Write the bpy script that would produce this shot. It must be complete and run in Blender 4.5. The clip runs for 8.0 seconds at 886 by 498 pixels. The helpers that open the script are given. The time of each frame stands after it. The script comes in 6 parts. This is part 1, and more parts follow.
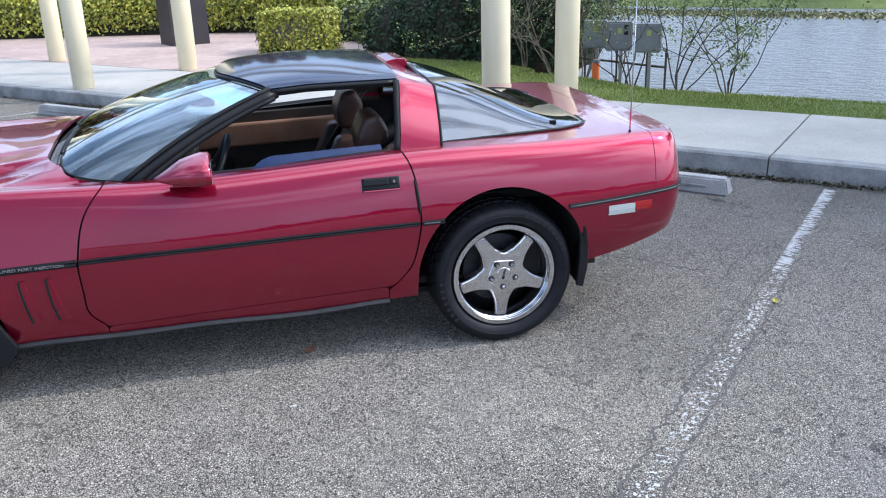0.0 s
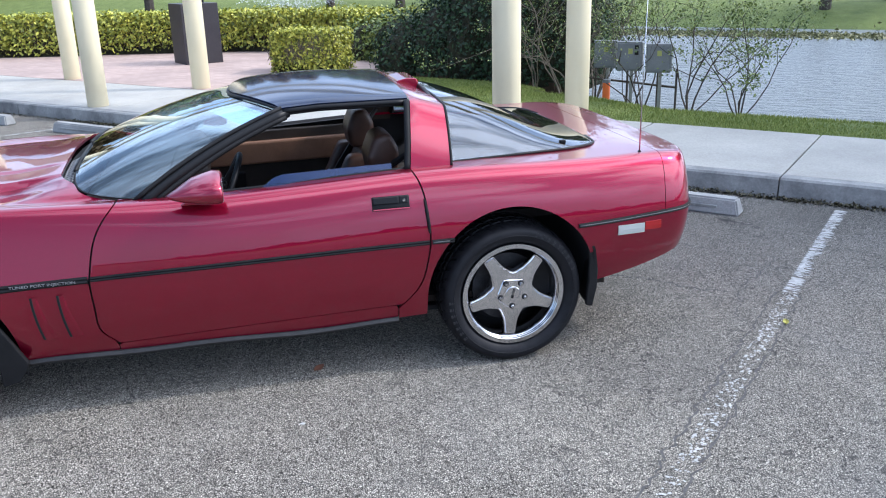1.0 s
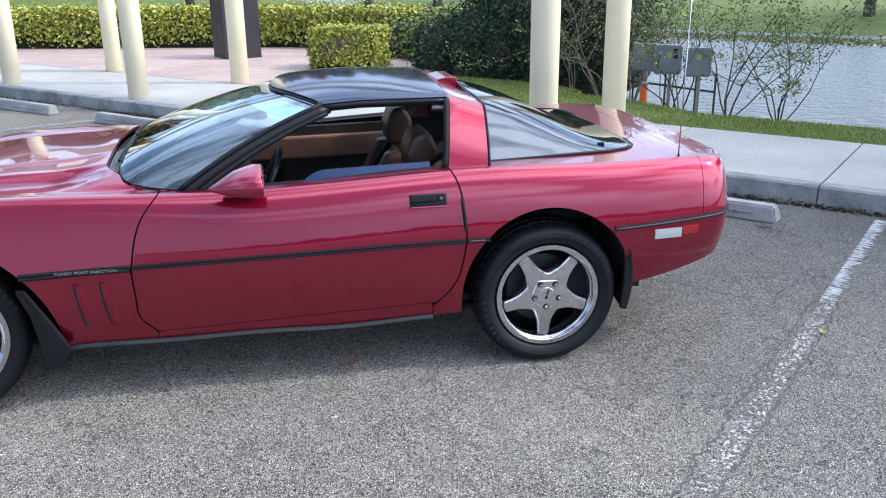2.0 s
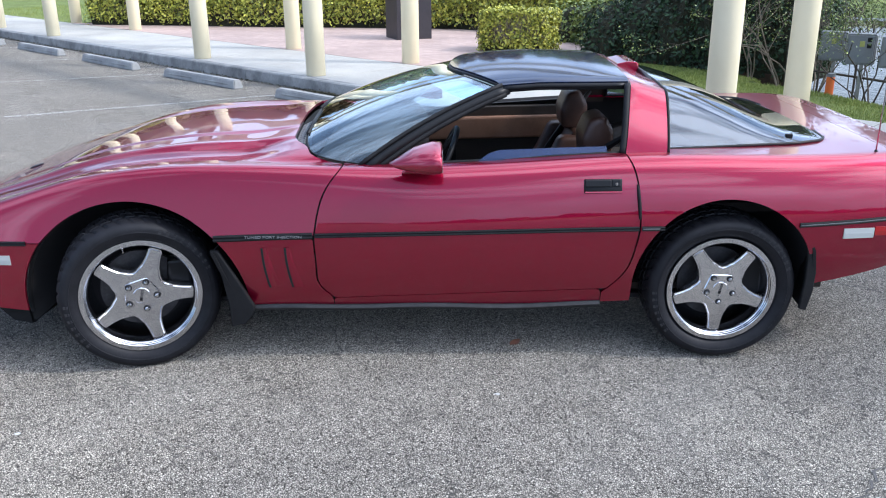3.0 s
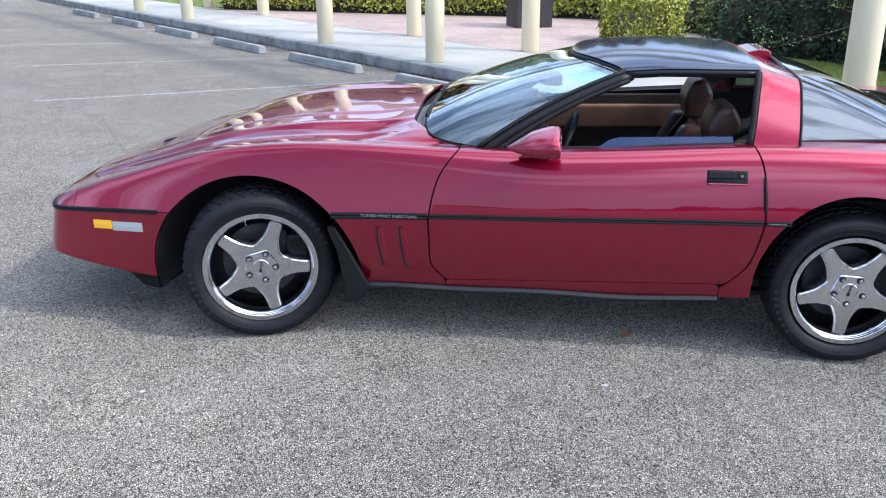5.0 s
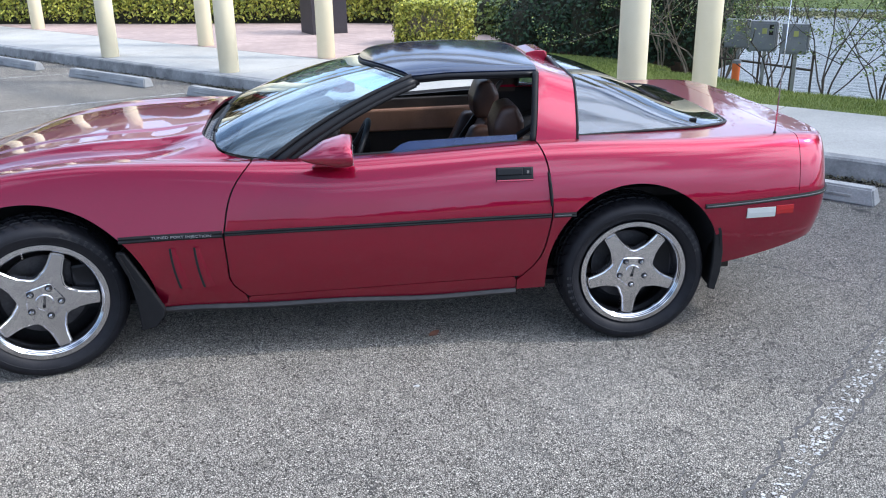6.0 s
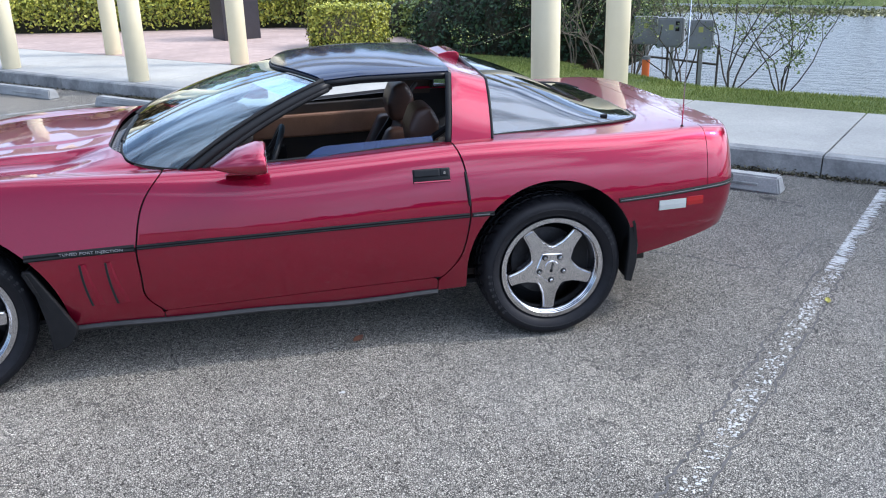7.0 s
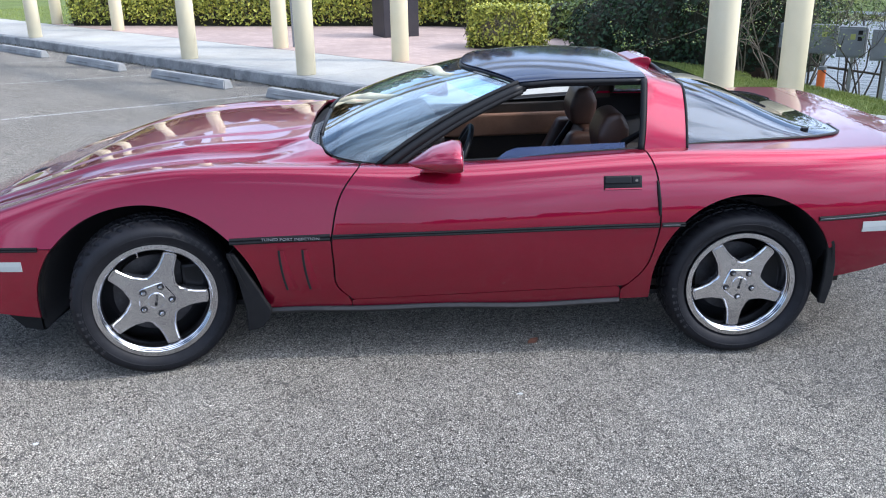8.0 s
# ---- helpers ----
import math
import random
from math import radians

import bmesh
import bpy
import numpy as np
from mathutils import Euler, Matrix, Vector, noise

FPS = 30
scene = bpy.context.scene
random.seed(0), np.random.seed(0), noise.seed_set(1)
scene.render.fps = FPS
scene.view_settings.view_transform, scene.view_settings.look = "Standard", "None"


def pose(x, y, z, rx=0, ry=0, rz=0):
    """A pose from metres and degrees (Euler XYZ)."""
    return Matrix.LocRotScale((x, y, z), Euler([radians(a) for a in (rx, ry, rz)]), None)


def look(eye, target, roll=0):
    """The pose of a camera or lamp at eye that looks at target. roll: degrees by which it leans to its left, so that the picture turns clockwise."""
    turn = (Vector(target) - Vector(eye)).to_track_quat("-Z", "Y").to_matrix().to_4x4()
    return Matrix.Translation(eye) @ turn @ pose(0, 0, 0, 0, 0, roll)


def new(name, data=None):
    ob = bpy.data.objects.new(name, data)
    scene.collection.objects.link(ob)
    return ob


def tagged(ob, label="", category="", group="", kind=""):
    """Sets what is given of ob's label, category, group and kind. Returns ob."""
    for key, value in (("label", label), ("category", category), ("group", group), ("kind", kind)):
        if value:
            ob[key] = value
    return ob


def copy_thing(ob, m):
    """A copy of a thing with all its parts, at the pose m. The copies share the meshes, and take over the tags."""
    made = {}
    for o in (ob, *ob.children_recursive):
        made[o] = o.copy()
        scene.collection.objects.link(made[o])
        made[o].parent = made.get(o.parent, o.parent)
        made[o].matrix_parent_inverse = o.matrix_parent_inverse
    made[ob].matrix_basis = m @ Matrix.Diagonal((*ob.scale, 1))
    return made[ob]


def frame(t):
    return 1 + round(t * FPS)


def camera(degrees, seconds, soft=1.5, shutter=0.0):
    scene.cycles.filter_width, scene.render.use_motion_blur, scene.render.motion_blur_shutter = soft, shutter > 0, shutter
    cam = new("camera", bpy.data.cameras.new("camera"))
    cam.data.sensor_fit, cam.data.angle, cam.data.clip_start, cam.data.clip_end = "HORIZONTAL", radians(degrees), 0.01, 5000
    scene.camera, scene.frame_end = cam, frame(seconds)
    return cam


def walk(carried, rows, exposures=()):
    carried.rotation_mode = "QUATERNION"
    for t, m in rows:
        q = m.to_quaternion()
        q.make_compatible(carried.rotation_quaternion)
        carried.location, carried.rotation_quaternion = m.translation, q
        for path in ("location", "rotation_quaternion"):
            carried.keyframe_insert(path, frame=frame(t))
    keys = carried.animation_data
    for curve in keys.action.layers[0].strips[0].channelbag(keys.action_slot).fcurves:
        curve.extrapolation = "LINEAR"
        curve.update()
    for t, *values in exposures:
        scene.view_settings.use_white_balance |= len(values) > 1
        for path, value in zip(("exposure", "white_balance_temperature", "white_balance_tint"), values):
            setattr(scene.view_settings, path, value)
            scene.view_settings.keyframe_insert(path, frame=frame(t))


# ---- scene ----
cam = camera(54.9, 8.0, 1.1)
PATH = [
    (0, (-1.059, -3.322, 1.68), (-0.617, -1.491, 1.008), -1.6),
    (0.5, (-1.065, -3.336, 1.69), (-0.633, -1.495, 1.04), -1.6),
    (1, (-1.057, -3.33, 1.685), (-0.634, -1.48, 1.054), -1.5),
    (1.2, (-1.055, -3.35, 1.69), (-0.641, -1.496, 1.063), -1.3),
    (2.3, (-1.103, -3.341, 1.688), (-0.813, -1.468, 1.05), -0.3),
    (2.5, (-1.116, -3.348, 1.69), (-0.914, -1.466, 1.045), -0.8),
    (3, (-1.165, -3.36, 1.684), (-1.164, -1.473, 1.021), -0.5),
    (3.5, (-1.197, -3.377, 1.679), (-1.332, -1.501, 0.999), -0.7),
    (4, (-1.218, -3.387, 1.676), (-1.491, -1.534, 0.973), -0.4),
    (4.2, (-1.229, -3.397, 1.679), (-1.532, -1.548, 0.98), -0.3),
    (5.3, (-1.16, -3.354, 1.651), (-1.33, -1.48, 0.972), -0.6),
    (5.5, (-1.148, -3.364, 1.673), (-1.216, -1.485, 0.993), -0.8),
    (6, (-1.114, -3.349, 1.667), (-0.943, -1.474, 0.99), -0.9),
    (6.5, (-1.089, -3.35, 1.665), (-0.732, -1.501, 0.991), -1.4),
    (7, (-1.09, -3.347, 1.667), (-0.747, -1.496, 0.991), -1.6),
    (7.5, (-1.151, -3.35, 1.669), (-0.98, -1.471, 1.006), -1.2),
    (8, (-1.315, -3.324, 1.683), (-1.273, -1.44, 1.014), -1.0),
]
walk(cam, [(t, look(eye, target, roll)) for t, eye, target, roll in PATH], [(0.0, 0.26, 5600, 10), (4.0, 0.31, 5600, 10), (8.0, 0.26, 5600, 10)])

# ---- daylight ----
SUN_AZ = radians(-13)
SUN_EL = radians(44)
SUN_WAY = Vector((math.cos(SUN_AZ) * math.cos(SUN_EL), math.sin(SUN_AZ) * math.cos(SUN_EL), math.sin(SUN_EL)))
world = bpy.data.worlds.new("sky")
scene.world = world
world.use_nodes = True
wn, wl = world.node_tree.nodes, world.node_tree.links
wn.clear()
w_out = wn.new("ShaderNodeOutputWorld")
w_bg = wn.new("ShaderNodeBackground")
w_bg.inputs["Strength"].default_value = 0.12
sky = wn.new("ShaderNodeTexSky")
sky.sky_type = "NISHITA"
sky.sun_disc = False
sky.sun_elevation = SUN_EL
sky.sun_rotation = radians(90) - SUN_AZ
sky.dust_density = 0.6
sky.ozone_density = 2.0
w_tc = wn.new("ShaderNodeTexCoord")
w_map = wn.new("ShaderNodeMapping")
w_map.inputs["Scale"].default_value = (1.0, 1.0, 1.9)
w_noise = wn.new("ShaderNodeTexNoise")
w_noise.inputs["Scale"].default_value = 2.3
w_noise.inputs["Detail"].default_value = 6.0
w_noise.inputs["Roughness"].default_value = 0.52
w_noise.inputs["Distortion"].default_value = 0.4
w_ramp = wn.new("ShaderNodeValToRGB")
w_ramp.color_ramp.elements[0].position = 0.485
w_ramp.color_ramp.elements[1].position = 0.63
w_ramp.color_ramp.elements[0].color = (0.14, 0.14, 0.14, 1)
w_mix = wn.new("ShaderNodeMix")
w_mix.data_type = "RGBA"
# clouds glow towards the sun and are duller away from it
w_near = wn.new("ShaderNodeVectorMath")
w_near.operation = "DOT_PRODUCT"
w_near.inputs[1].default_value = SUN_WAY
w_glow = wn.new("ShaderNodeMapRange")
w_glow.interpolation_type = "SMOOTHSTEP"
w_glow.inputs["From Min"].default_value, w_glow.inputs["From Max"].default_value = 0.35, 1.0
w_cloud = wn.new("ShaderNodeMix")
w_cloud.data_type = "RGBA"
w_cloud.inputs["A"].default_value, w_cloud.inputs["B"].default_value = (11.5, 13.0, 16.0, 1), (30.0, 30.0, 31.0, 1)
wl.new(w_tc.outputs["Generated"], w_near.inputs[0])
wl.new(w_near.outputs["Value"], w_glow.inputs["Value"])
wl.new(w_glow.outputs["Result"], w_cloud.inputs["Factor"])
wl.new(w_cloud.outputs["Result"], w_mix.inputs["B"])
wl.new(w_tc.outputs["Generated"], w_map.inputs["Vector"])
wl.new(w_map.outputs["Vector"], w_noise.inputs["Vector"])
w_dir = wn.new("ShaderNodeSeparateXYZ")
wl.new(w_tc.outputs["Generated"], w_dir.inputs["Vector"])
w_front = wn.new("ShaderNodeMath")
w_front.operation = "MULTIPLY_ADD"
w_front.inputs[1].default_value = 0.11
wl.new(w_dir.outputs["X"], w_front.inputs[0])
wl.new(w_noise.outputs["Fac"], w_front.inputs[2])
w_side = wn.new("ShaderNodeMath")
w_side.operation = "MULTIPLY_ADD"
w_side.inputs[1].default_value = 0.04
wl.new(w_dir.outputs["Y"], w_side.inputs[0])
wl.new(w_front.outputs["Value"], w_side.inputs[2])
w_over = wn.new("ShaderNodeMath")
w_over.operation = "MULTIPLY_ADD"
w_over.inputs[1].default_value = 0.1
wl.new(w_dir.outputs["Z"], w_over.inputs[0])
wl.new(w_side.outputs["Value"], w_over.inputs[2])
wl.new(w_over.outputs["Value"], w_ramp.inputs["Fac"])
wl.new(w_ramp.outputs["Color"], w_mix.inputs["Factor"])
wl.new(sky.outputs["Color"], w_mix.inputs["A"])
w_sep = wn.new("ShaderNodeSeparateXYZ")
wl.new(w_tc.outputs["Generated"], w_sep.inputs["Vector"])
w_haze = wn.new("ShaderNodeValToRGB")
w_haze.color_ramp.elements[0].position, w_haze.color_ramp.elements[0].color = 0.0, (0.5, 0.5, 0.5, 1)
w_haze.color_ramp.elements[1].position, w_haze.color_ramp.elements[1].color = 0.24, (0, 0, 0, 1)
w_mix2 = wn.new("ShaderNodeMix")
w_mix2.data_type = "RGBA"
w_veil = wn.new("ShaderNodeMix")
w_veil.data_type = "RGBA"
w_veil.inputs["A"].default_value, w_veil.inputs["B"].default_value = (4.4, 6.2, 9.8, 1), (15.0, 16.0, 18.0, 1)
# bright bank added to the horizon veil across the lake, to lighten its water
w_lake = wn.new("ShaderNodeVectorMath")
w_lake.operation = "DOT_PRODUCT"
w_lake.inputs[1].default_value = (0.8, 0.6, 0.0)
w_span = wn.new("ShaderNodeMapRange")
w_span.interpolation_type = "SMOOTHSTEP"
w_span.inputs["From Min"].default_value, w_span.inputs["From Max"].default_value = 0.35, 0.95
wl.new(w_tc.outputs["Generated"], w_lake.inputs[0])
wl.new(w_lake.outputs["Value"], w_span.inputs["Value"])
wl.new(w_span.outputs["Result"], w_veil.inputs["Factor"])
wl.new(w_veil.outputs["Result"], w_mix2.inputs["B"])
wl.new(w_sep.outputs["Z"], w_haze.inputs["Fac"])
wl.new(w_haze.outputs["Color"], w_mix2.inputs["Factor"])
wl.new(w_mix.outputs["Result"], w_mix2.inputs["A"])
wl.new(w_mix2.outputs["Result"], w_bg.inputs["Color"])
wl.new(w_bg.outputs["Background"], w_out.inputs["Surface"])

sun_data = bpy.data.lights.new("sun", "SUN")
sun_data.energy, sun_data.angle, sun_data.color = 2.5, radians(5), (1.0, 0.89, 0.75)
sun = new("sun", sun_data)
sun.matrix_world = look(SUN_WAY * 60, (0, 0, 0))


# ---- materials ----
def material(name, color, rough=0.5, metal=0.0, **extra):
    m = bpy.data.materials.new(name)
    m.use_nodes = True
    b = m.node_tree.nodes["Principled BSDF"]
    b.inputs["Base Color"].default_value = (*color, 1)
    b.inputs["Roughness"].default_value = rough
    b.inputs["Metallic"].default_value = metal
    for key, value in extra.items():
        b.inputs[key.replace("_", " ")].default_value = value
    return m


def shaded(m):
    return m.node_tree.nodes["Principled BSDF"]


def texture(m, kind, scale, detail=4.0, rough=0.6, space="Object"):
    """A noise or voronoi node of real-world size."""
    t = m.node_tree
    co = t.nodes.new("ShaderNodeTexCoord")
    n = t.nodes.new("ShaderNodeTexNoise" if kind == "noise" else "ShaderNodeTexVoronoi")
    n.inputs["Scale"].default_value = scale
    if kind == "noise":
        n.inputs["Detail"].default_value = detail
        n.inputs["Roughness"].default_value = rough
    if kind == "voronoi_edge":
        n.feature = "DISTANCE_TO_EDGE"
    t.links.new(co.outputs[space], n.inputs["Vector"])
    return n


def ramp(m, source, stops):
    t = m.node_tree
    r = t.nodes.new("ShaderNodeValToRGB")
    els = r.color_ramp.elements
    while len(els) < len(stops):
        els.new(0.5)
    for e, (pos, col) in zip(els, stops):
        e.position, e.color = pos, (*col, 1)
    t.links.new(source, r.inputs["Fac"])
    return r.outputs["Color"]


def blend(m, a, b, fac, mode="MIX"):
    t = m.node_tree
    n = t.nodes.new("ShaderNodeMix")
    n.data_type, n.blend_type = "RGBA", mode
    for sock, val in (("A", a), ("B", b), ("Factor", fac)):
        if isinstance(val, (int, float)):
            n.inputs[sock].default_value = val
        elif isinstance(val, tuple):
            n.inputs[sock].default_value = (*val, 1)
        else:
            t.links.new(val, n.inputs[sock])
    return n.outputs["Result"]


def bump(m, source, strength, distance=0.01, after=None):
    t = m.node_tree
    n = t.nodes.new("ShaderNodeBump")
    n.inputs["Strength"].default_value = strength
    n.inputs["Distance"].default_value = distance
    t.links.new(source, n.inputs["Height"])
    if after is not None:
        t.links.new(after, n.inputs["Normal"])
    t.links.new(n.outputs["Normal"], shaded(m).inputs["Normal"])
    return n.outputs["Normal"]


def base(m, color):
    m.node_tree.links.new(color, shaded(m).inputs["Base Color"])


def asphalt_material():
    m = material("worn_asphalt", (0.2, 0.2, 0.2), 0.88, Specular_IOR_Level=0.3, Diffuse_Roughness=1.0)
    stones = texture(m, "voronoi", 130)
    fine = texture(m, "noise", 280, 3, 0.75)
    big = texture(m, "noise", 0.55, 6, 0.62)
    mid = texture(m, "noise", 5.0, 5, 0.65)
    grit = ramp(m, stones.outputs["Color"], [(0.0, (0.19, 0.176, 0.152)), (0.4, (0.375, 0.348, 0.302)), (0.75, (0.485, 0.451, 0.392)), (1.0, (0.69, 0.647, 0.572))])
    seams = texture(m, "voronoi_edge", 130)
    gap = ramp(m, seams.outputs["Distance"], [(0.04, (0.07, 0.068, 0.065)), (0.2, (1.0, 1.0, 1.0))])
    pits = ramp(m, texture(m, "noise", 60, 3, 0.6).outputs["Fac"], [(0.33, (0.45, 0.44, 0.43)), (0.43, (1.0, 1.0, 1.0))])
    col = blend(m, blend(m, grit, gap, 1.0, "MULTIPLY"), pits, 1.0, "MULTIPLY")
    col = blend(m, col, ramp(m, fine.outputs["Fac"], [(0.3, (0.78, 0.78, 0.78)), (0.7, (1.18, 1.17, 1.14))]), 0.8, "MULTIPLY")
    col = blend(m, col, ramp(m, big.outputs["Fac"], [(0.32, (0.92, 0.92, 0.93)), (0.68, (1.1, 1.09, 1.07))]), 1.0, "MULTIPLY")
    col = blend(m, col, ramp(m, mid.outputs["Fac"], [(0.3, (0.88, 0.88, 0.88)), (0.7, (1.1, 1.1, 1.1))]), 1.0, "MULTIPLY")
    pale = texture(m, "noise", 0.9, 3, 0.5)
    col = blend(m, col, (0.5, 0.488, 0.46), ramp(m, pale.outputs["Fac"], [(0.5, (0, 0, 0)), (0.75, (0.1, 0.1, 0.1))]))
    # bleached spots, and silt darkened with painted shade against the kerb behind the stop
    bleached, silt_shade = (1.25, 1.24, 1.2), (0.42, 0.45, 0.5)
    for (cx, cy), wide, tone in (((-2.747, -0.9), 0.5, bleached), ((1.25, -0.74), 0.3, bleached), ((0.1, -0.68), 0.25, bleached), ((0.45, -1.0), 0.3, bleached), ((2.45, 2.1), 1.3, silt_shade), ((3.5, 1.2), 0.9, silt_shade)):
        t = m.node_tree
        co = t.nodes.new("ShaderNodeNewGeometry")
        far = t.nodes.new("ShaderNodeVectorMath")
        far.operation = "DISTANCE"
        far.inputs[1].default_value = (cx, cy, 0)
        t.links.new(co.outputs["Position"], far.inputs[0])
        ragged = t.nodes.new("ShaderNodeMath")
        ragged.operation = "MULTIPLY_ADD"
        ragged.inputs[1].default_value = -0.5
        t.links.new(mid.outputs["Fac"], ragged.inputs[0])
        t.links.new(far.outputs["Value"], ragged.inputs[2])
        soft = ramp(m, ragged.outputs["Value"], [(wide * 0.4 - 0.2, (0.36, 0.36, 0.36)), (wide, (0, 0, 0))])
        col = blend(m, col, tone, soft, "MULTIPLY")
    # fine map cracking, stronger in some places than in others
    t = m.node_tree
    co = t.nodes.new("ShaderNodeTexCoord")
    wob = texture(m, "noise", 9, 3, 0.6)
    add = t.nodes.new("ShaderNodeVectorMath")
    add.operation = "MULTIPLY_ADD"
    add.inputs[1].default_value = (0.22, 0.22, 0.0)
    t.links.new(wob.outputs["Color"], add.inputs[0])
    t.links.new(co.outputs["Object"], add.inputs[2])
    net = texture(m, "voronoi_edge", 8.0)
    t.links.new(add.outputs["Vector"], net.inputs["Vector"])
    lines = ramp(m, net.outputs["Distance"], [(0.008, (1, 1, 1)), (0.03, (0, 0, 0))])
    where = ramp(m, texture(m, "noise", 2.2, 3, 0.6).outputs["Fac"], [(0.42, (0, 0, 0)), (0.66, (0.95, 0.95, 0.95))])
    col = blend(m, col, (0.045, 0.043, 0.04), blend(m, lines, where, 1.0, "MULTIPLY"))
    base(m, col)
    first = bump(m, gap, 0.6, 0.005)
    bump(m, fine.outputs["Fac"], 0.35, 0.004, first)
    return m


def mottled(name, low, high, scale, rough, fine_scale, strength=0.3, metal=0.0, dist=0.004, spread=0.16):
    m = material(name, low, rough, metal)
    a, f = texture(m, "noise", scale, 6, 0.62), texture(m, "noise", fine_scale, 4, 0.7)
    col = ramp(m, a.outputs["Fac"], [(0.3, low), (0.7, high)])
    col = blend(m, col, ramp(m, f.outputs["Fac"], [(0.3, (1 - spread, 1 - spread, 1 - spread)), (0.7, (1 + spread, 1 + spread, 1 + spread))]), 1.0, "MULTIPLY")
    base(m, col)
    bump(m, f.outputs["Fac"], strength, dist)
    return m


def leafy(name, dark, mid, light, rough=0.5):
    """Leaves whose colour varies from leaf to leaf."""
    m = material(name, mid, rough, Transmission_Weight=0.0)
    geo = m.node_tree.nodes.new("ShaderNodeNewGeometry")
    base(m, ramp(m, geo.outputs["Random Per Island"], [(0.0, dark), (0.5, mid), (1.0, light)]))
    shaded(m).inputs["Subsurface Weight"].default_value = 0.0
    return m


def car_paint():
    m = material("red_metallic_paint", (0.25, 0.008, 0.022), 0.3, 0.78, Specular_IOR_Level=0.1, Coat_Weight=1.0, Coat_Roughness=0.02, Coat_IOR=1.62)
    flake = texture(m, "noise", 900, 2, 0.5)
    base(m, ramp(m, flake.outputs["Fac"], [(0.35, (0.225, 0.002, 0.022)), (0.65, (0.365, 0.005, 0.04))]))
    dust = texture(m, "noise", 3.0, 5, 0.6)
    m.node_tree.links.new(ramp(m, dust.outputs["Fac"], [(0.35, (0.004, 0.004, 0.004)), (0.75, (0.02, 0.02, 0.02))]), shaded(m).inputs["Coat Roughness"])
    return m


def glass_material(name, tint, rough=0.0, ior=1.52):
    m = material(name, tint, rough, 0.0, Transmission_Weight=1.0, IOR=ior)
    return m


ASPHALT = asphalt_material()
CONCRETE = mottled("pale_concrete", (0.31, 0.298, 0.268), (0.43, 0.412, 0.368), 1.1, 0.85, 70, 0.25)
CURB = mottled("weathered_curb_concrete", (0.13, 0.13, 0.13), (0.34, 0.34, 0.325), 4.0, 0.88, 60, 0.4)
STOP = mottled("bare_cast_concrete", (0.2, 0.2, 0.2), (0.33, 0.33, 0.32), 4.0, 0.85, 80, 0.4)
CREAM = mottled("cream_paint_on_stucco", (0.72, 0.63, 0.42), (0.78, 0.69, 0.48), 1.2, 0.55, 160, 0.06, spread=0.03)
BROWN = mottled("dark_bronze_paint", (0.028, 0.024, 0.03), (0.04, 0.035, 0.04), 3.0, 0.5, 60, 0.1)
GRASS_SOIL = mottled("mown_grass", (0.09, 0.125, 0.022), (0.17, 0.21, 0.05), 2.2, 0.9, 60, 0.8, dist=0.03)
MULCH = mottled("dark_mulch", (0.03, 0.018, 0.012), (0.08, 0.045, 0.03), 9, 0.95, 60, 0.9, dist=0.02)
LINE_PAINT = mottled("worn_white_road_paint", (0.36, 0.36, 0.35), (0.58, 0.58, 0.56), 30, 0.8, 150, 0.4)
LEAF_YELLOW = leafy("yellow_green_leaf", (0.1, 0.13, 0.016), (0.34, 0.36, 0.045), (0.66, 0.62, 0.1))
LEAF_DARK = leafy("deep_green_leaf", (0.008, 0.022, 0.009), (0.016, 0.042, 0.015), (0.032, 0.072, 0.022), 0.75)
LEAF_MID = leafy("olive_green_leaf", (0.05, 0.085, 0.018), (0.12, 0.17, 0.035), (0.24, 0.28, 0.06))
GRASS_BLADE = leafy("grass_blade", (0.12, 0.17, 0.025), (0.23, 0.28, 0.055), (0.36, 0.38, 0.11), 0.7)
TWIG = mottled("grey_brown_bark", (0.1, 0.08, 0.06), (0.22, 0.18, 0.14), 14, 0.9, 90, 0.5)
BARK_DARK = mottled("dark_bark", (0.035, 0.028, 0.022), (0.08, 0.065, 0.05), 14, 0.9, 90, 0.5)
# near-black: the shade inside hedges and shrubs is put into this colour
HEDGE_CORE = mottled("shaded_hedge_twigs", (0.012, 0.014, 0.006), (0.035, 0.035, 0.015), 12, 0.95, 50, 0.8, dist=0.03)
PAINT = car_paint()
BLACK_TRIM = mottled("black_trim_rubber", (0.006, 0.006, 0.007), (0.011, 0.011, 0.012), 20, 0.62, 300, 0.1)
SATIN_BLACK = material("satin_black_trim", (0.008, 0.008, 0.009), 0.4)
SILL_RUBBER = mottled("scuffed_grey_rubber", (0.009, 0.009, 0.01), (0.02, 0.02, 0.022), 25, 0.6, 200, 0.2)
GREY_RUBBER = mottled("dull_grey_rubber", (0.12, 0.12, 0.12), (0.18, 0.18, 0.18), 30, 0.5, 200, 0.1)
UNDER = material("black_underbody", (0.012, 0.012, 0.014), 0.9)
TIRE = mottled("tyre_rubber", (0.008, 0.008, 0.01), (0.014, 0.014, 0.017), 18, 0.55, 220, 0.2)
for trim in (BLACK_TRIM, SATIN_BLACK, TIRE):
    shaded(trim).inputs["Specular IOR Level"].default_value = 0.22
CHROME = material("polished_chrome", (0.6, 0.6, 0.62), 0.11, 1.0)
RIM = mottled("polished_chrome_rim", (0.66, 0.66, 0.68), (0.74, 0.74, 0.76), 12, 0.1, 200, 0.05, 1.0)
ALLOY = mottled("pitted_chromed_alloy", (0.66, 0.66, 0.68), (0.8, 0.8, 0.82), 30, 0.14, 330, 0.14, 1.0, dist=0.002, spread=0.2)
